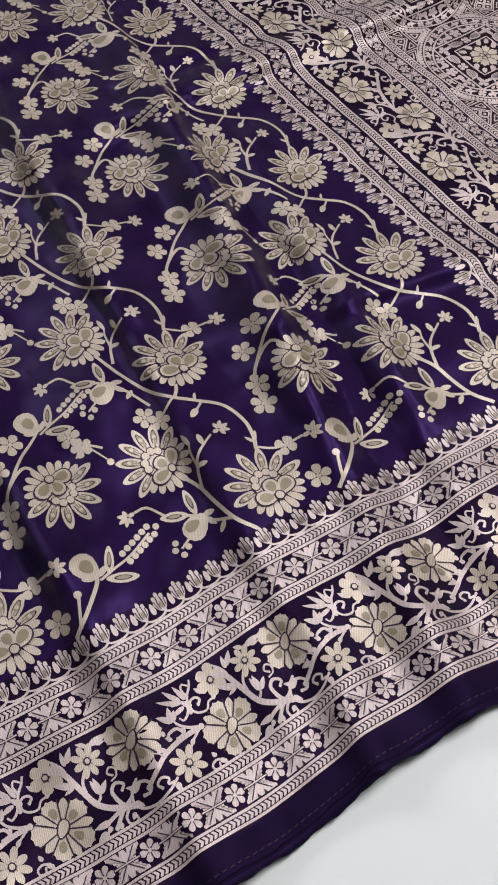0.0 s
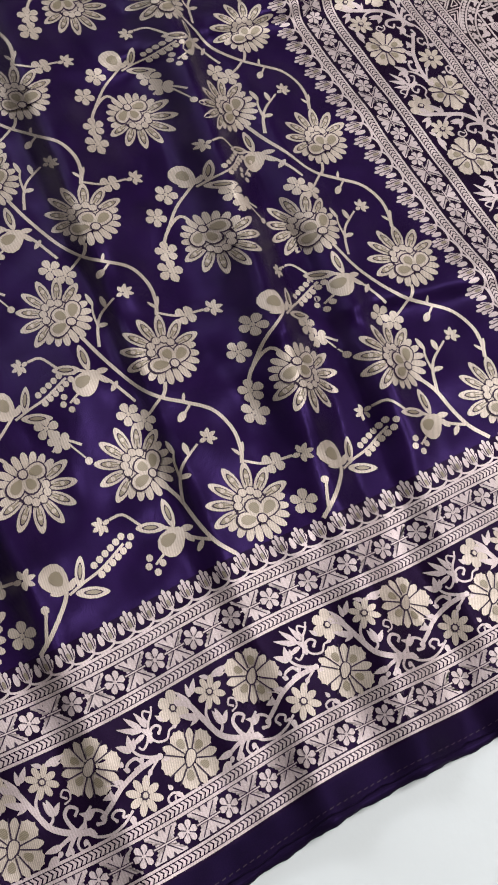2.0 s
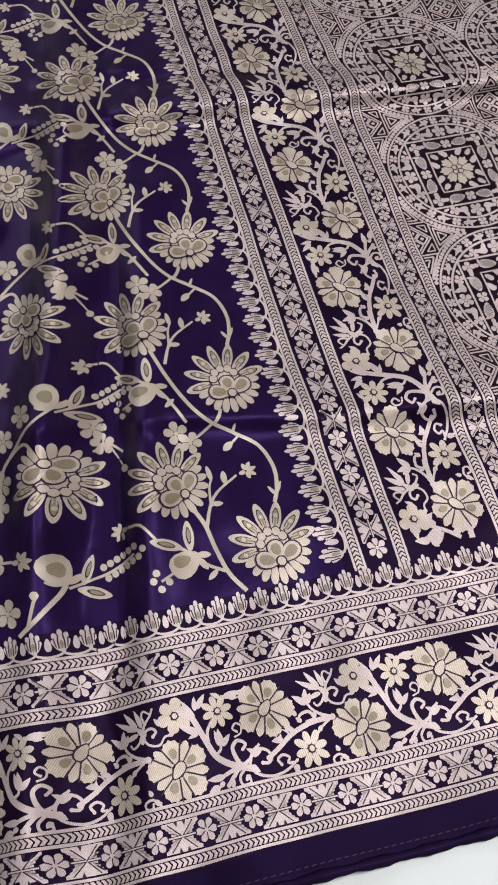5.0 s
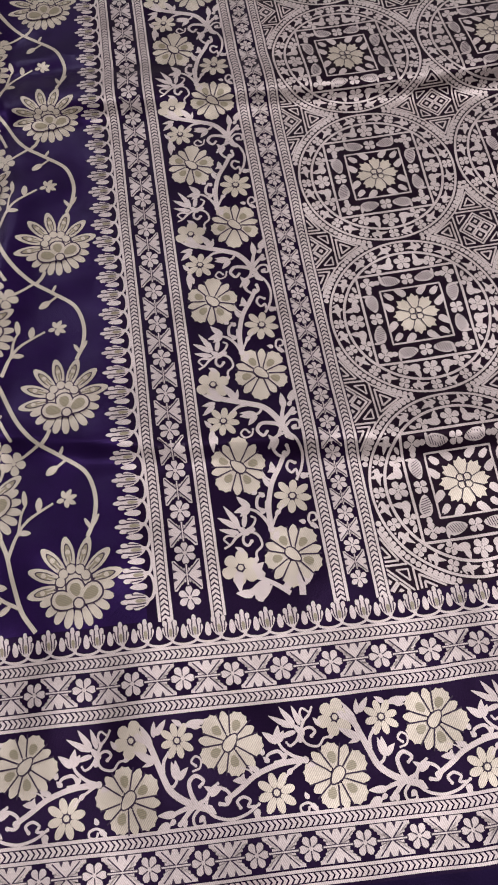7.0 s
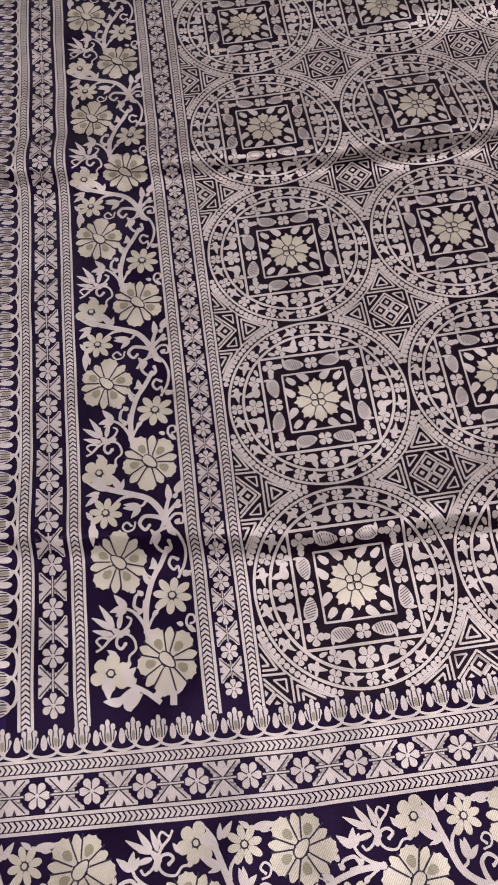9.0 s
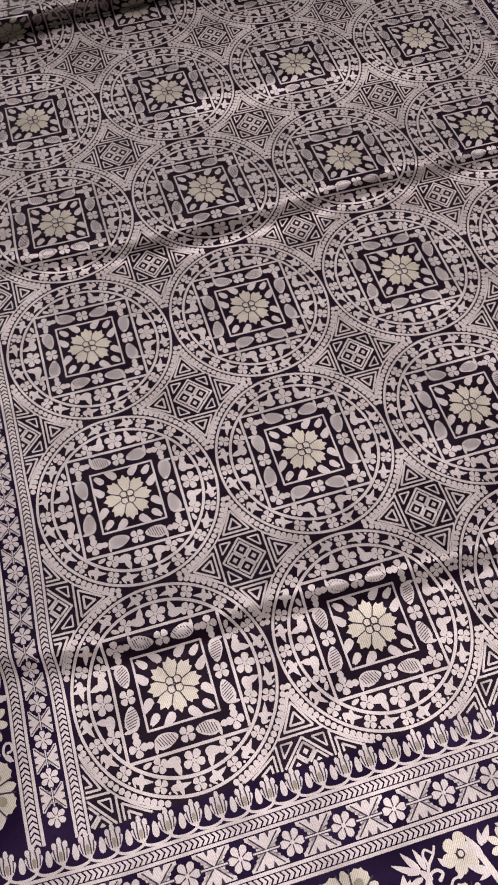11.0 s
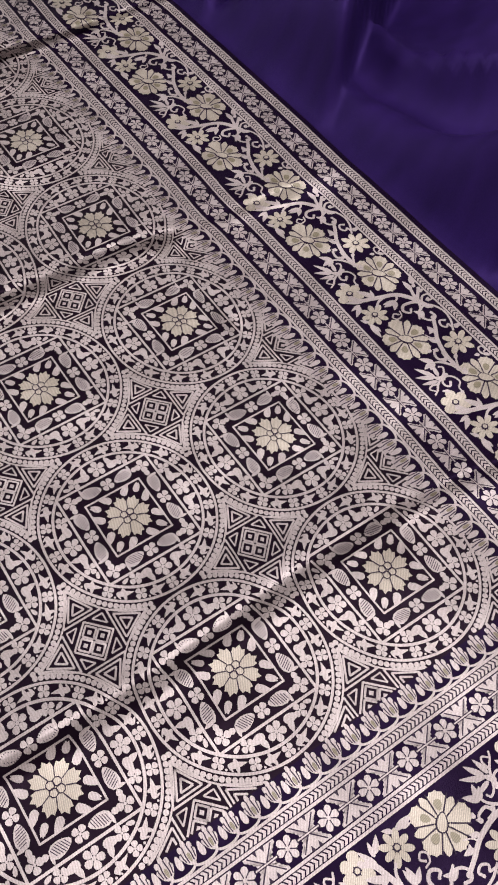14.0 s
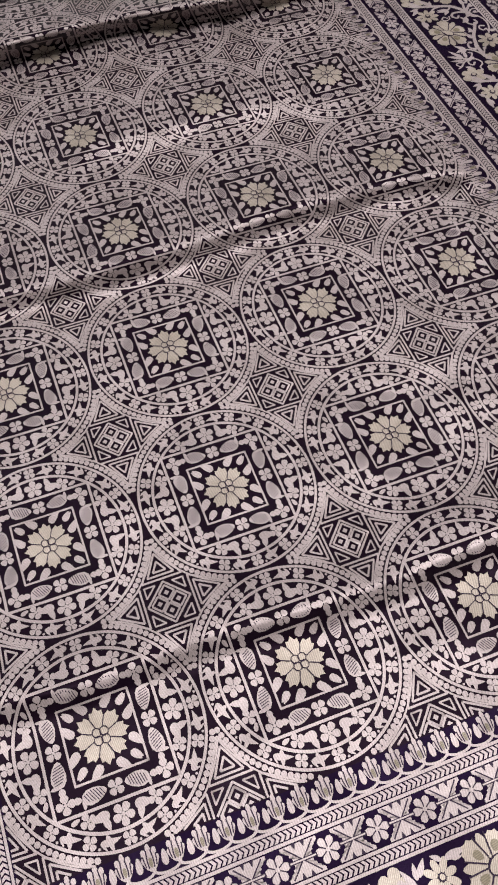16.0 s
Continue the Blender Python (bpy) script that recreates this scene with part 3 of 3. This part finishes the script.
def chain_tile(name, at, wid, pitch, mat):
    """A blossom and a crossed block, one repeat of the chain row."""
    w = Weave()
    r = wid * 0.40
    blossom(w, at, 0, 0, r, mat, n=6)
    for k in range(6):
        a = radians(60 * k + 30)
        stroke(w, at, [(r * 0.2 * math.cos(a), r * 0.2 * math.sin(a)), (r * 0.72 * math.cos(a), r * 0.72 * math.sin(a))], r * 0.09, S, curved=False, up=0.0003)
    c, q = pitch / 2, wid * 0.485
    # stepped edge of the block round the blossoms, as far out as x from the blossom's middle
    reach = r * 1.30
    stair = [(0.46, 1.0), (0.46, 0.80), (0.68, 0.80), (0.68, 0.60), (0.86, 0.60), (0.86, 0.36), (1.0, 0.36), (1.0, 0.0)]
    right = [(pitch - reach * a, q * b) for a, b in stair]
    left = [(reach * a, q * b) for a, b in stair[::-1]]
    upper = left + right
    blob(w, at, upper + [(x, -y) for x, y in upper[::-1][1:-1]], mat)
    th = wid * 0.042
    m = min(q * 0.95, c - reach * 0.5)
    for s in (-1, 1):
        stroke(w, at, [(c - m, -s * q * 0.92), (c + m, s * q * 0.92)], th, S)
        stroke(w, at, [(c + s * q * 0.10, 0), (c + s * (c - reach * 0.7), 0)], th * 2.6, S, up=-0.0001)
        for k in (-1, 1):
            blob(w, at, [(c + k * q * 0.16, s * q * 1.03), (c + k * q * 0.46, s * q * 1.03), (c + k * q * 0.30, s * q * 0.66)], S)
    stroke(w, at, [(r * 1.02, 0), (pitch - r * 1.02, 0)], th * 1.1, mat, up=0.0006)
    part(name, w, sari)


def border_scroll(at, mat, big=0.0195, clip=None):
    """One repeat of the scrolling border vine; local x along the border, y across, middle at 0. Unit: metres."""
    for c, turn in (((0.0, -0.0130), 20), ((0.063, 0.0105), 200)):
        p = at([c])[0]
        if clip and p[1] < clip[1]:
            continue
        f = Weave()
        rosette(f, At(p[0], p[1], turn + at.a, big), Z)
        part("border_flower", f, sari)
    for x, y, n, r in ((0.0046, 0.0180, 6, 0.0112), (0.0318, 0.0150, 8, 0.0108), (-0.0364, -0.0186, 8, 0.0120)):
        if clip and at([(x, y)])[0][1] < clip[1] + 0.004:
            continue
        f = Weave()
        daisy(f, at, x, y, r, n)
        part("border_daisy", f, sari)
    v = Weave(clip)

    def st(line, wd, tp=1.0):
        stroke(v, at, line, wd * 0.80, mat, taper=tp, step=0.0011)
        disc(v, at, *line[0], wd * 0.52, mat, 8)
        disc(v, at, *line[-1], wd * 0.50 * tp, mat, 8)

    st([(-0.0697, -0.0204), (-0.0655, -0.0209), (-0.0631, -0.0175), (-0.0656, -0.0136), (-0.0714, -0.0119), (-0.0759, -0.0153), (-0.0777, -0.0212), (-0.0739, -0.0262), (-0.0648, -0.0289), (-0.0553, -0.0273), (-0.0474, -0.0231)], 0.0024, 0.8)
    st([(-0.0651, -0.0185), (-0.0564, -0.0138), (-0.0477, -0.0085), (-0.0386, -0.0053), (-0.0290, -0.0034), (-0.0169, -0.0031)], 0.0034, 1.2)
    st([(-0.0477, -0.0085), (-0.0506, -0.0051), (-0.0553, -0.0033)], 0.0016, 0.5)
    st([(-0.0169, -0.0031), (-0.0235, -0.0005), (-0.0291, 0.0039), (-0.0318, 0.0091)], 0.0028, 0.7)
    st([(-0.0203, -0.0045), (-0.0263, -0.0080), (-0.0313, -0.0123)], 0.0020, 0.8)
    st([(-0.0111, 0.0093), (-0.0086, 0.0117), (-0.0110, 0.0141), (-0.0151, 0.0131), (-0.0166, 0.0084), (-0.0137, 0.0047), (-0.0079, 0.0037), (-0.0040, 0.0075), (0.0007, 0.0078)], 0.0022, 0.7)
    st([(-0.0182, 0.0074), (-0.0169, 0.0127), (-0.0147, 0.0173), (-0.0103, 0.0216), (-0.0083, 0.0250)], 0.0026, 0.6)
    st([(-0.0172, 0.0128), (-0.0203, 0.0077), (-0.0246, 0.0052), (-0.0264, 0.0072)], 0.0022, 0.7)
    st([(0.0084, 0.0194), (0.0147, 0.0149), (0.0177, 0.0079), (0.0210, -0.0016), (0.0245, -0.0100), (0.0306, -0.0156), (0.0384, -0.0196), (0.0464, -0.0224)], 0.0044, 1.1)
    st([(0.0147, 0.0149), (0.0128, 0.0200), (0.0121, 0.0238)], 0.0022, 0.6)
    st([(0.0219, -0.0005), (0.0229, 0.0048), (0.0262, 0.0093)], 0.0026, 0.8)
    st([(0.0245, -0.0100), (0.0285, -0.0074), (0.0300, -0.0027)], 0.0024, 0.7)
    st([(0.0413, 0.0005), (0.0389, 0.0029), (0.0415, 0.0056), (0.0446, 0.0034), (0.0435, -0.0007), (0.0394, -0.0021)], 0.0017, 0.8)
    st([(0.0386, -0.0184), (0.0367, -0.0133), (0.0363, -0.0077), (0.0404, -0.0046), (0.0448, -0.0076), (0.0422, -0.0103)], 0.0036, 0.6)
    st([(0.0391, -0.0196), (0.0453, -0.0168), (0.0481, -0.0128), (0.0529, -0.0098)], 0.0030, 0.6)
    st([(0.0384, -0.0196), (0.0310, -0.0211), (0.0250, -0.0228), (0.0209, -0.0223)], 0.0034, 0.7)
    st([(0.0368, -0.0206), (0.0326, -0.0243), (0.0284, -0.0281)], 0.0032, 0.9)
    st([(0.0410, -0.0211), (0.0366, -0.0254), (0.0373, -0.0298), (0.0423, -0.0298), (0.0425, -0.0261)], 0.0022, 0.8)
    st([(-0.0150, -0.0282), (-0.0194, -0.0253), (-0.0239, -0.0266), (-0.0238, -0.0296), (-0.0203, -0.0300), (-0.0192, -0.0277)], 0.0019, 0.8)
    st([(-0.0582, -0.0236), (-0.0597, -0.0204), (-0.0558, -0.0184), (-0.0520, -0.0207), (-0.0539, -0.0235), (-0.0504, -0.0239)], 0.0022, 0.8)
    st([(-0.0292, -0.0004), (-0.0321, 0.0030), (-0.0380, 0.0019), (-0.0400, -0.0015)], 0.0028, 0.7)
    st([(-0.0346, -0.0028), (-0.0294, -0.0016), (-0.0276, 0.0006), (-0.0303, 0.0016)], 0.0020, 0.7)
    st([(-0.0147, 0.0173), (-0.0159, 0.0223), (-0.0140, 0.0251), (-0.0108, 0.0229)], 0.0020, 0.7)
    lower = ((-0.0205, 0.0152, 158, 0.0160, 0.0048), (-0.0200, 0.0125, 188, 0.0110, 0.0042), (-0.0200, 0.0165, 132, 0.0130, 0.0050), (-0.0171, 0.0158, 100, 0.0116, 0.0046),
             (-0.0150, 0.0105, 140, 0.0090, 0.0052),
             (-0.0321, 0.0073, 133, 0.0103, 0.0058), (-0.0321, 0.0073, 84, 0.0097, 0.0060), (-0.0313, 0.0078, 50, 0.0072, 0.0048), (0.0173, 0.0055, 157, 0.0135, 0.0062),
             (0.0172, 0.0049, -173, 0.0074, 0.0034), (0.0295, -0.0057, 109, 0.0101, 0.0052), (0.0295, -0.0057, 84, 0.0103, 0.0056), (0.0302, -0.0058, 50, 0.0086, 0.0050),
             (0.0165, 0.0129, 109, 0.0141, 0.0052), (0.0182, 0.0182, 89, 0.0085, 0.0044), (0.0191, 0.0193, 42, 0.0103, 0.0052), (0.0192, 0.0199, 32, 0.0047, 0.0040),
             (0.0353, 0.0228, 139, 0.0065, 0.0042), (0.0374, 0.0225, 11, 0.0142, 0.0058))
    upper = ((0.0409, 0.0221, -18, 0.0063, 0.0042), (0.0476, -0.0158, 33, 0.0085, 0.0048), (0.0500, -0.0143, 139, 0.0065, 0.0040), (0.0272, -0.0225, -174, 0.0109, 0.0056),
             (0.0228, -0.0274, -161, 0.0096, 0.0066), (0.0260, -0.0253, -136, 0.0047, 0.0040), (0.0310, -0.0253, -92, 0.0049, 0.0054), (-0.0444, -0.0058, 164, 0.0077, 0.0046),
             (-0.0530, -0.0102, 169, 0.0076, 0.0052), (-0.0561, -0.0117, 72, 0.0056, 0.0044), (-0.0479, -0.0255, -120, 0.0059, 0.0050), (-0.0509, -0.0263, -43, 0.0051, 0.0040),
             (-0.0381, -0.0023, 130, 0.0045, 0.0040), (-0.0416, 0.0017, 79, 0.0037, 0.0036), (-0.0191, -0.0235, 102, 0.0039, 0.0040), (-0.0182, -0.0260, -39, 0.0057, 0.0042),
             (-0.0287, -0.0096, 33, 0.0048, 0.0040), (-0.0798, -0.0252, -129, 0.0043, 0.0045))
    rest = ((-0.0014, 0.0078, 9, 0.0044, 0.0036), (-0.0106, -0.0039, -144, 0.0061, 0.0050), (-0.0052, 0.0143, 117, 0.0059, 0.0040), (0.0458, -0.0217, -34, 0.0054, 0.0044))
    for k, (x, y, a, l, wd) in enumerate(lower + upper + rest):
        frond(v, at, x, y, a, l * 1.02, wd * 0.70, mat, 0.35 if k % 2 else -0.35)
    part("border_scroll", v, sari, "curling leafy zari scroll")


def leaf_row(name, make_at, count, mat):
    for k in range(count):
        w = Weave()
        tulip(w, make_at(k), mat)
        part(name, w, sari)
        for piece, shape in (("drop_motif", drop), ("scallop_motif", scallop)):
            w = Weave()
            shape(w, make_at(k), mat)
            part(piece, w, sari)


# long border along the near edge, as bands from the field outwards
for v_mid, wid in ((-0.087, 0.0095), (-0.116, 0.0095), (-0.185, 0.0095), (-0.212, 0.0085)):
    chevron_band(U0, v_mid, U1 - U0, 0, wid, R)
for k in range(-8, 7):
    border_scroll(At(-0.242 + PB * k, -0.1505), R)
for row, v_mid in enumerate((-0.1015, -0.1985)):
    for k in range(-37, 29):
        u = -0.2335 + PB / 4 * k
        if U0 + 0.01 < u < U1 - 0.03:
            chain_tile("chain_motif", At(u, v_mid), 0.0185 if row == 0 else 0.0170, PB / 4, R)
leaf_row("tulip_motif", lambda k: At(U1 - 0.008 - PB / 8 * k, -0.0788, 0, 0.0140, along=1.09), 130, R)

# borders across the end panel: one beside the field, one at the end of the cloth
VT = 0.90
for lo, hi in ((-0.2140, -0.2045), (-0.1805, -0.1710), (-0.102, -0.0920), (-0.0750, -0.0660), (0.469, 0.479), (0.505, 0.515), (0.589, 0.599), (0.627, 0.637)):
    chevron_band((lo + hi) / 2, -0.067, VT + 0.067, 90, hi - lo, R)
for u_mid, wid in ((-0.1925, 0.0235), (-0.0835, 0.0158), (0.492, 0.0235), (0.613, 0.0235)):
    n = 33 if wid > 0.018 else 44
    pitch = 0.94 / n
    for k in range(n):
        chain_tile("chain_motif", At(u_mid, -0.054 + pitch * k, 90), min(wid, pitch * 0.66), pitch, R)
for u_mid, v_foot, wide in ((-0.137, -0.034, 1.08), (0.552, -0.046, 1.16)):
    for k in range(8):
        border_scroll(At(u_mid, v_foot + D * k, 90, D / PB * wide, along=-1 / wide), R, 0.0200 * wide ** 0.5, clip=None if k else (-2.0, v_foot - 0.012, 2.0, 2.0))
    foot = Weave()
    at = At(u_mid, -0.052)
    stroke(foot, at, [(-0.024, 0.010), (-0.012, 0.007), (0.000, 0.001), (0.009, -0.006)], 0.0024, R, taper=1.3)
    stroke(foot, at, [(0.019, 0.012), (0.0175, 0.002), (0.0165, -0.008)], 0.0042, R)
    for x, y, a, l, side in ((-0.022, 0.009, 250, 0.009, 1), (-0.014, 0.007, 60, 0.010, -1), (-0.008, 0.005, 95, 0.009, 1), (-0.004, 0.003, 215, 0.010, -1),
                             (0.007, -0.004, 75, 0.008, -1), (0.0175, -0.002, 70, 0.014, -1), (-0.015, -0.005, 150, 0.009, 1), (-0.014, -0.005, 70, 0.009, -1), (-0.014, -0.006, 10, 0.011, 1)):
        frond(foot, at, x, y, a, l * 1.2, l * 0.6, R, side)
    part("border_scroll", foot, sari, "curling leafy zari scroll")
leaf_row("tulip_motif", lambda k: At(-0.2178, -0.053 + D / 8 * k, 90, 0.0180, along=0.91), 56, R)
leaf_row("tulip_motif", lambda k: At(0.4650, -0.053 + D / 8 * k, 90, 0.0175, along=0.93), 56, R)


# ---- end panel of medallions
PANEL = (-0.0655, -0.0655, 0.4560, 0.90)


def paisley(w, at, x, y, deg, l, mat, flip=1):
    c, s = math.cos(radians(deg)), math.sin(radians(deg))
    petal(w, at, x - l / 2 * c, y - l / 2 * s, deg, 0, l, l * 0.62, mat, n=12)
    petal(w, at, x + l * 0.42 * c, y + l * 0.42 * s, deg + 75 * flip, -0.02, l * 0.36, l * 0.22, mat, tip=1.0, n=8)
    for k in range(-3, 4):
        d, e = k * l * 0.105, l * (0.235 - 0.028 * abs(k))
        stroke(w, at, [((d - e * 0.4) * c - e * s + x, (d - e * 0.4) * s + e * c + y), ((d + e * 0.4) * c + e * s + x, (d + e * 0.4) * s - e * c + y)], l * 0.032, S, step=1)


def square(w, at, half, wid, mat):
    stroke(w, at, [(-half, -half), (half, -half), (half, half), (-half, half), (-half, -half)], wid, mat, curved=False)
    for sx in (-1, 1):
        for sy in (-1, 1):
            disc(w, at, sx * half, sy * half, wid * 0.6, mat, 4)


def medallion(i, j):
    at = At(D * i, D * j, 0, D)
    w = Weave(PANEL)
    ring(w, at, 0, 0, 0.408, 0.0155, R)
    ring(w, at, 0, 0, 0.486, 0.014, R)
    square(w, at, 0.288, 0.0140, R)
    square(w, at, 0.172, 0.0105, R)
    m = part("medallion", w, sari, "round zari medallion with nested squares and paisleys")

    def piece(name, draw, *args, **more):
        p = Weave(PANEL)
        draw(p, *args, **more)
        part(name, p, m)

    beads, sprays = Weave(PANEL), Weave(PANEL)
    for k in range(16):
        a, deg = radians(22.5 * k), 22.5 * k
        piece("small_blossom", blossom, at, 0.447 * math.cos(a), 0.447 * math.sin(a), 0.034, R, n=4, turn=deg + 45)
        b, deg = a + radians(11.25), deg + 11.25
        x, y = 0.447 * math.cos(b), 0.447 * math.sin(b)
        frond(sprays, at, x + 0.044 * math.sin(radians(deg)), y - 0.044 * math.cos(radians(deg)), deg + 84, 0.092, 0.030, R, 1)
        petal(sprays, at, x, y, deg + 20, -0.006, 0.036, 0.026, R, tip=1.0, n=8)
        petal(sprays, at, x, y, deg + 205, -0.006, 0.034, 0.030, R, tip=0.9, n=8)
        c = a + radians(5.2)
        disc(sprays, at, 0.470 * math.cos(c), 0.470 * math.sin(c), 0.0065, R, 6)
    for q in range(4):
        t = At(*at([(0, 0)])[0], 90 * q, D)
        piece("small_blossom", blossom, t, 0, 0.347, 0.052, R, n=5, turn=90)
        piece("small_blossom", blossom, t, 0, 0.230, 0.040, R, n=4, turn=45)
        piece("small_blossom", blossom, t, 0.231, 0.231, 0.043, R, n=4)
        for s in (-1, 1):
            piece("small_blossom", blossom, t, s * 0.155, 0.328, 0.037, R, n=4, turn=20)
            piece("paisley", paisley, t, s * 0.100, 0.231, 90 - s * 82, 0.118, R, s)
            frond(sprays, t, s * 0.062, 0.318, 90 - s * 60, 0.082, 0.044, R, -s)
            frond(sprays, t, s * 0.078, 0.340, 90 - s * 10, 0.054, 0.032, R, s)
            petal(sprays, t, s * 0.205, 0.312, 90 - s * 70, -0.02, 0.025, 0.024, R, n=8)
            petal(sprays, t, s * 0.172, 0.232, 90 - s * 90, -0.014, 0.026, 0.040, R, tip=0.8, n=8)
            frond(sprays, t, s * 0.030, 0.132, 90 - s * 75, 0.076, 0.042, R, s)
            frond(sprays, t, s * 0.112, 0.106, 90 - s * 30, 0.060, 0.034, R, -s)
        # beads along the outside of the ring
        for k in range(17):
            a = radians(18 + 54 * k / 16)
            disc(beads, t, 0.513 * math.cos(a), 0.513 * math.sin(a), 0.0150, R, 8)
        ring(beads, t, 0, 0, 0.537, 0.009, R, 21, 69)
    part("bead_ring", beads, m, kind="stuff")
    part("leaf_spray", sprays, m, kind="stuff")
    f = Weave(PANEL)
    edge = [(a0 + d, r) for a0 in range(0, 360, 45) for d, r in ((-22.5, 0.088), (-15, 0.118), (-8, 0.112), (0, 0.134), (8, 0.112), (15, 0.118))]
    blob(f, at, [(r * math.cos(radians(d)), r * math.sin(radians(d))) for d, r in edge], Z)
    for k in range(8):
        c, q = math.cos(radians(45 * k + 22.5)), math.sin(radians(45 * k + 22.5))
        stroke(f, at, [(0.046 * c, 0.046 * q), (0.096 * c, 0.096 * q)], 0.0048, S, up=0.0004)
    for k in range(4):
        a = radians(90 * k + 45)
        loop = [(0.026 * math.cos(a) + 0.021 * math.cos(b), 0.026 * math.sin(a) + 0.021 * math.sin(b)) for b in np.linspace(0, 2 * math.pi, 9)]
        stroke(f, at, loop, 0.0045, S, curved=False, up=0.0004)
    part("centre_flower", f, m, "cream gold eight-petalled flower")


def spandrel(i, j):
    """The star between four medallions: nested triangles round a diamond of four small diamonds."""
    at = At(D * (i + 0.5), D * (j + 0.5), 0, D)
    w = Weave(PANEL)
    lw = 0.0105
    dia = lambda x, y, r: stroke(w, at, [(x - r, y), (x, y - r), (x + r, y), (x, y + r), (x - r, y)], lw, R, curved=False, step=0.03)
    dia(0, 0, 0.112)
    for x, y in ((0.049, 0), (-0.049, 0), (0, 0.049), (0, -0.049)):
        dia(x, y, 0.041)
        disc(w, at, x, y, 0.015, R, 4)
    for q in range(4):
        t = At(*at([(0, 0)])[0], 90 * q, D)
        for k in range(3):
            lo, hi, half = 0.128 + 0.021 * k, 0.316 - 0.046 * k, 0.106 - 0.036 * k
            stroke(w, t, [(lo, -half), (hi, 0), (lo, half), (lo, -half)], lw, R, curved=False, step=0.03)
        stroke(w, t, [(0.103, 0.046), (0.103, 0.103), (0.046, 0.103), (0.103, 0.046)], lw * 0.8, R, curved=False, step=0.03)
    part("star_motif", w, sari, "star of nested zari triangles and diamonds", "stuff")


for i in range(4):
    for j in range(7):
        medallion(i, j)
for i in range(-1, 4):
    for j in range(-1, 7):
        spandrel(i, j)

# ---------------------------------------------------------------- spare length beside the end border
uu, vv, quads = grid(0.52, 1.55, -0.5, 1.7, 0.006)
out = smooth(0.632, 0.70, uu)
lee = (uu - 0.72) * 0.57 - (vv - 0.42) * 0.82
wob = 0.02 * rolling(uu, vv, 13, 0.35)
step = (lee + wob + 0.03) / 0.19
saw = step - np.floor(step)
saw = saw * (1 - smooth(0.93, 1.0, saw))
ply = (uu * 0.90 + vv * 0.44 + 0.03 * rolling(uu, vv, 31, 0.3)) / 0.17
hh = 0.002 + out * (0.045 * (1 - np.abs(np.sin(math.pi * ply))) ** 1.6 + 0.012 + 0.005 * rolling(uu, vv, 11, 0.30) + 0.003 * rolling(uu, vv, 12, 0.10)
                    + (0.085 + 0.02 * rolling(uu, vv, 14, 0.5)) * saw + 0.055 * (1 - np.abs(rolling(uu, vv, 21, 0.46, 4)).clip(0, 1)) ** 2 - 0.02 * bell(uu - 0.70, 0.03, 0.05) + 0.012 * bell(uu - 0.86 - 0.3 * vv, 0.008, 0.03))
hh = np.maximum(hh, 0.002)
spare = new("spare_silk_length", sheet_mesh("spare_silk_length", np.stack([uu, vv, hh], 1), np.stack([uu, vv], 1), quads, np.zeros(len(quads), int), [PLAIN]))
tagged(spare, "plain violet silk length lying loosely on the floor", "fabric")
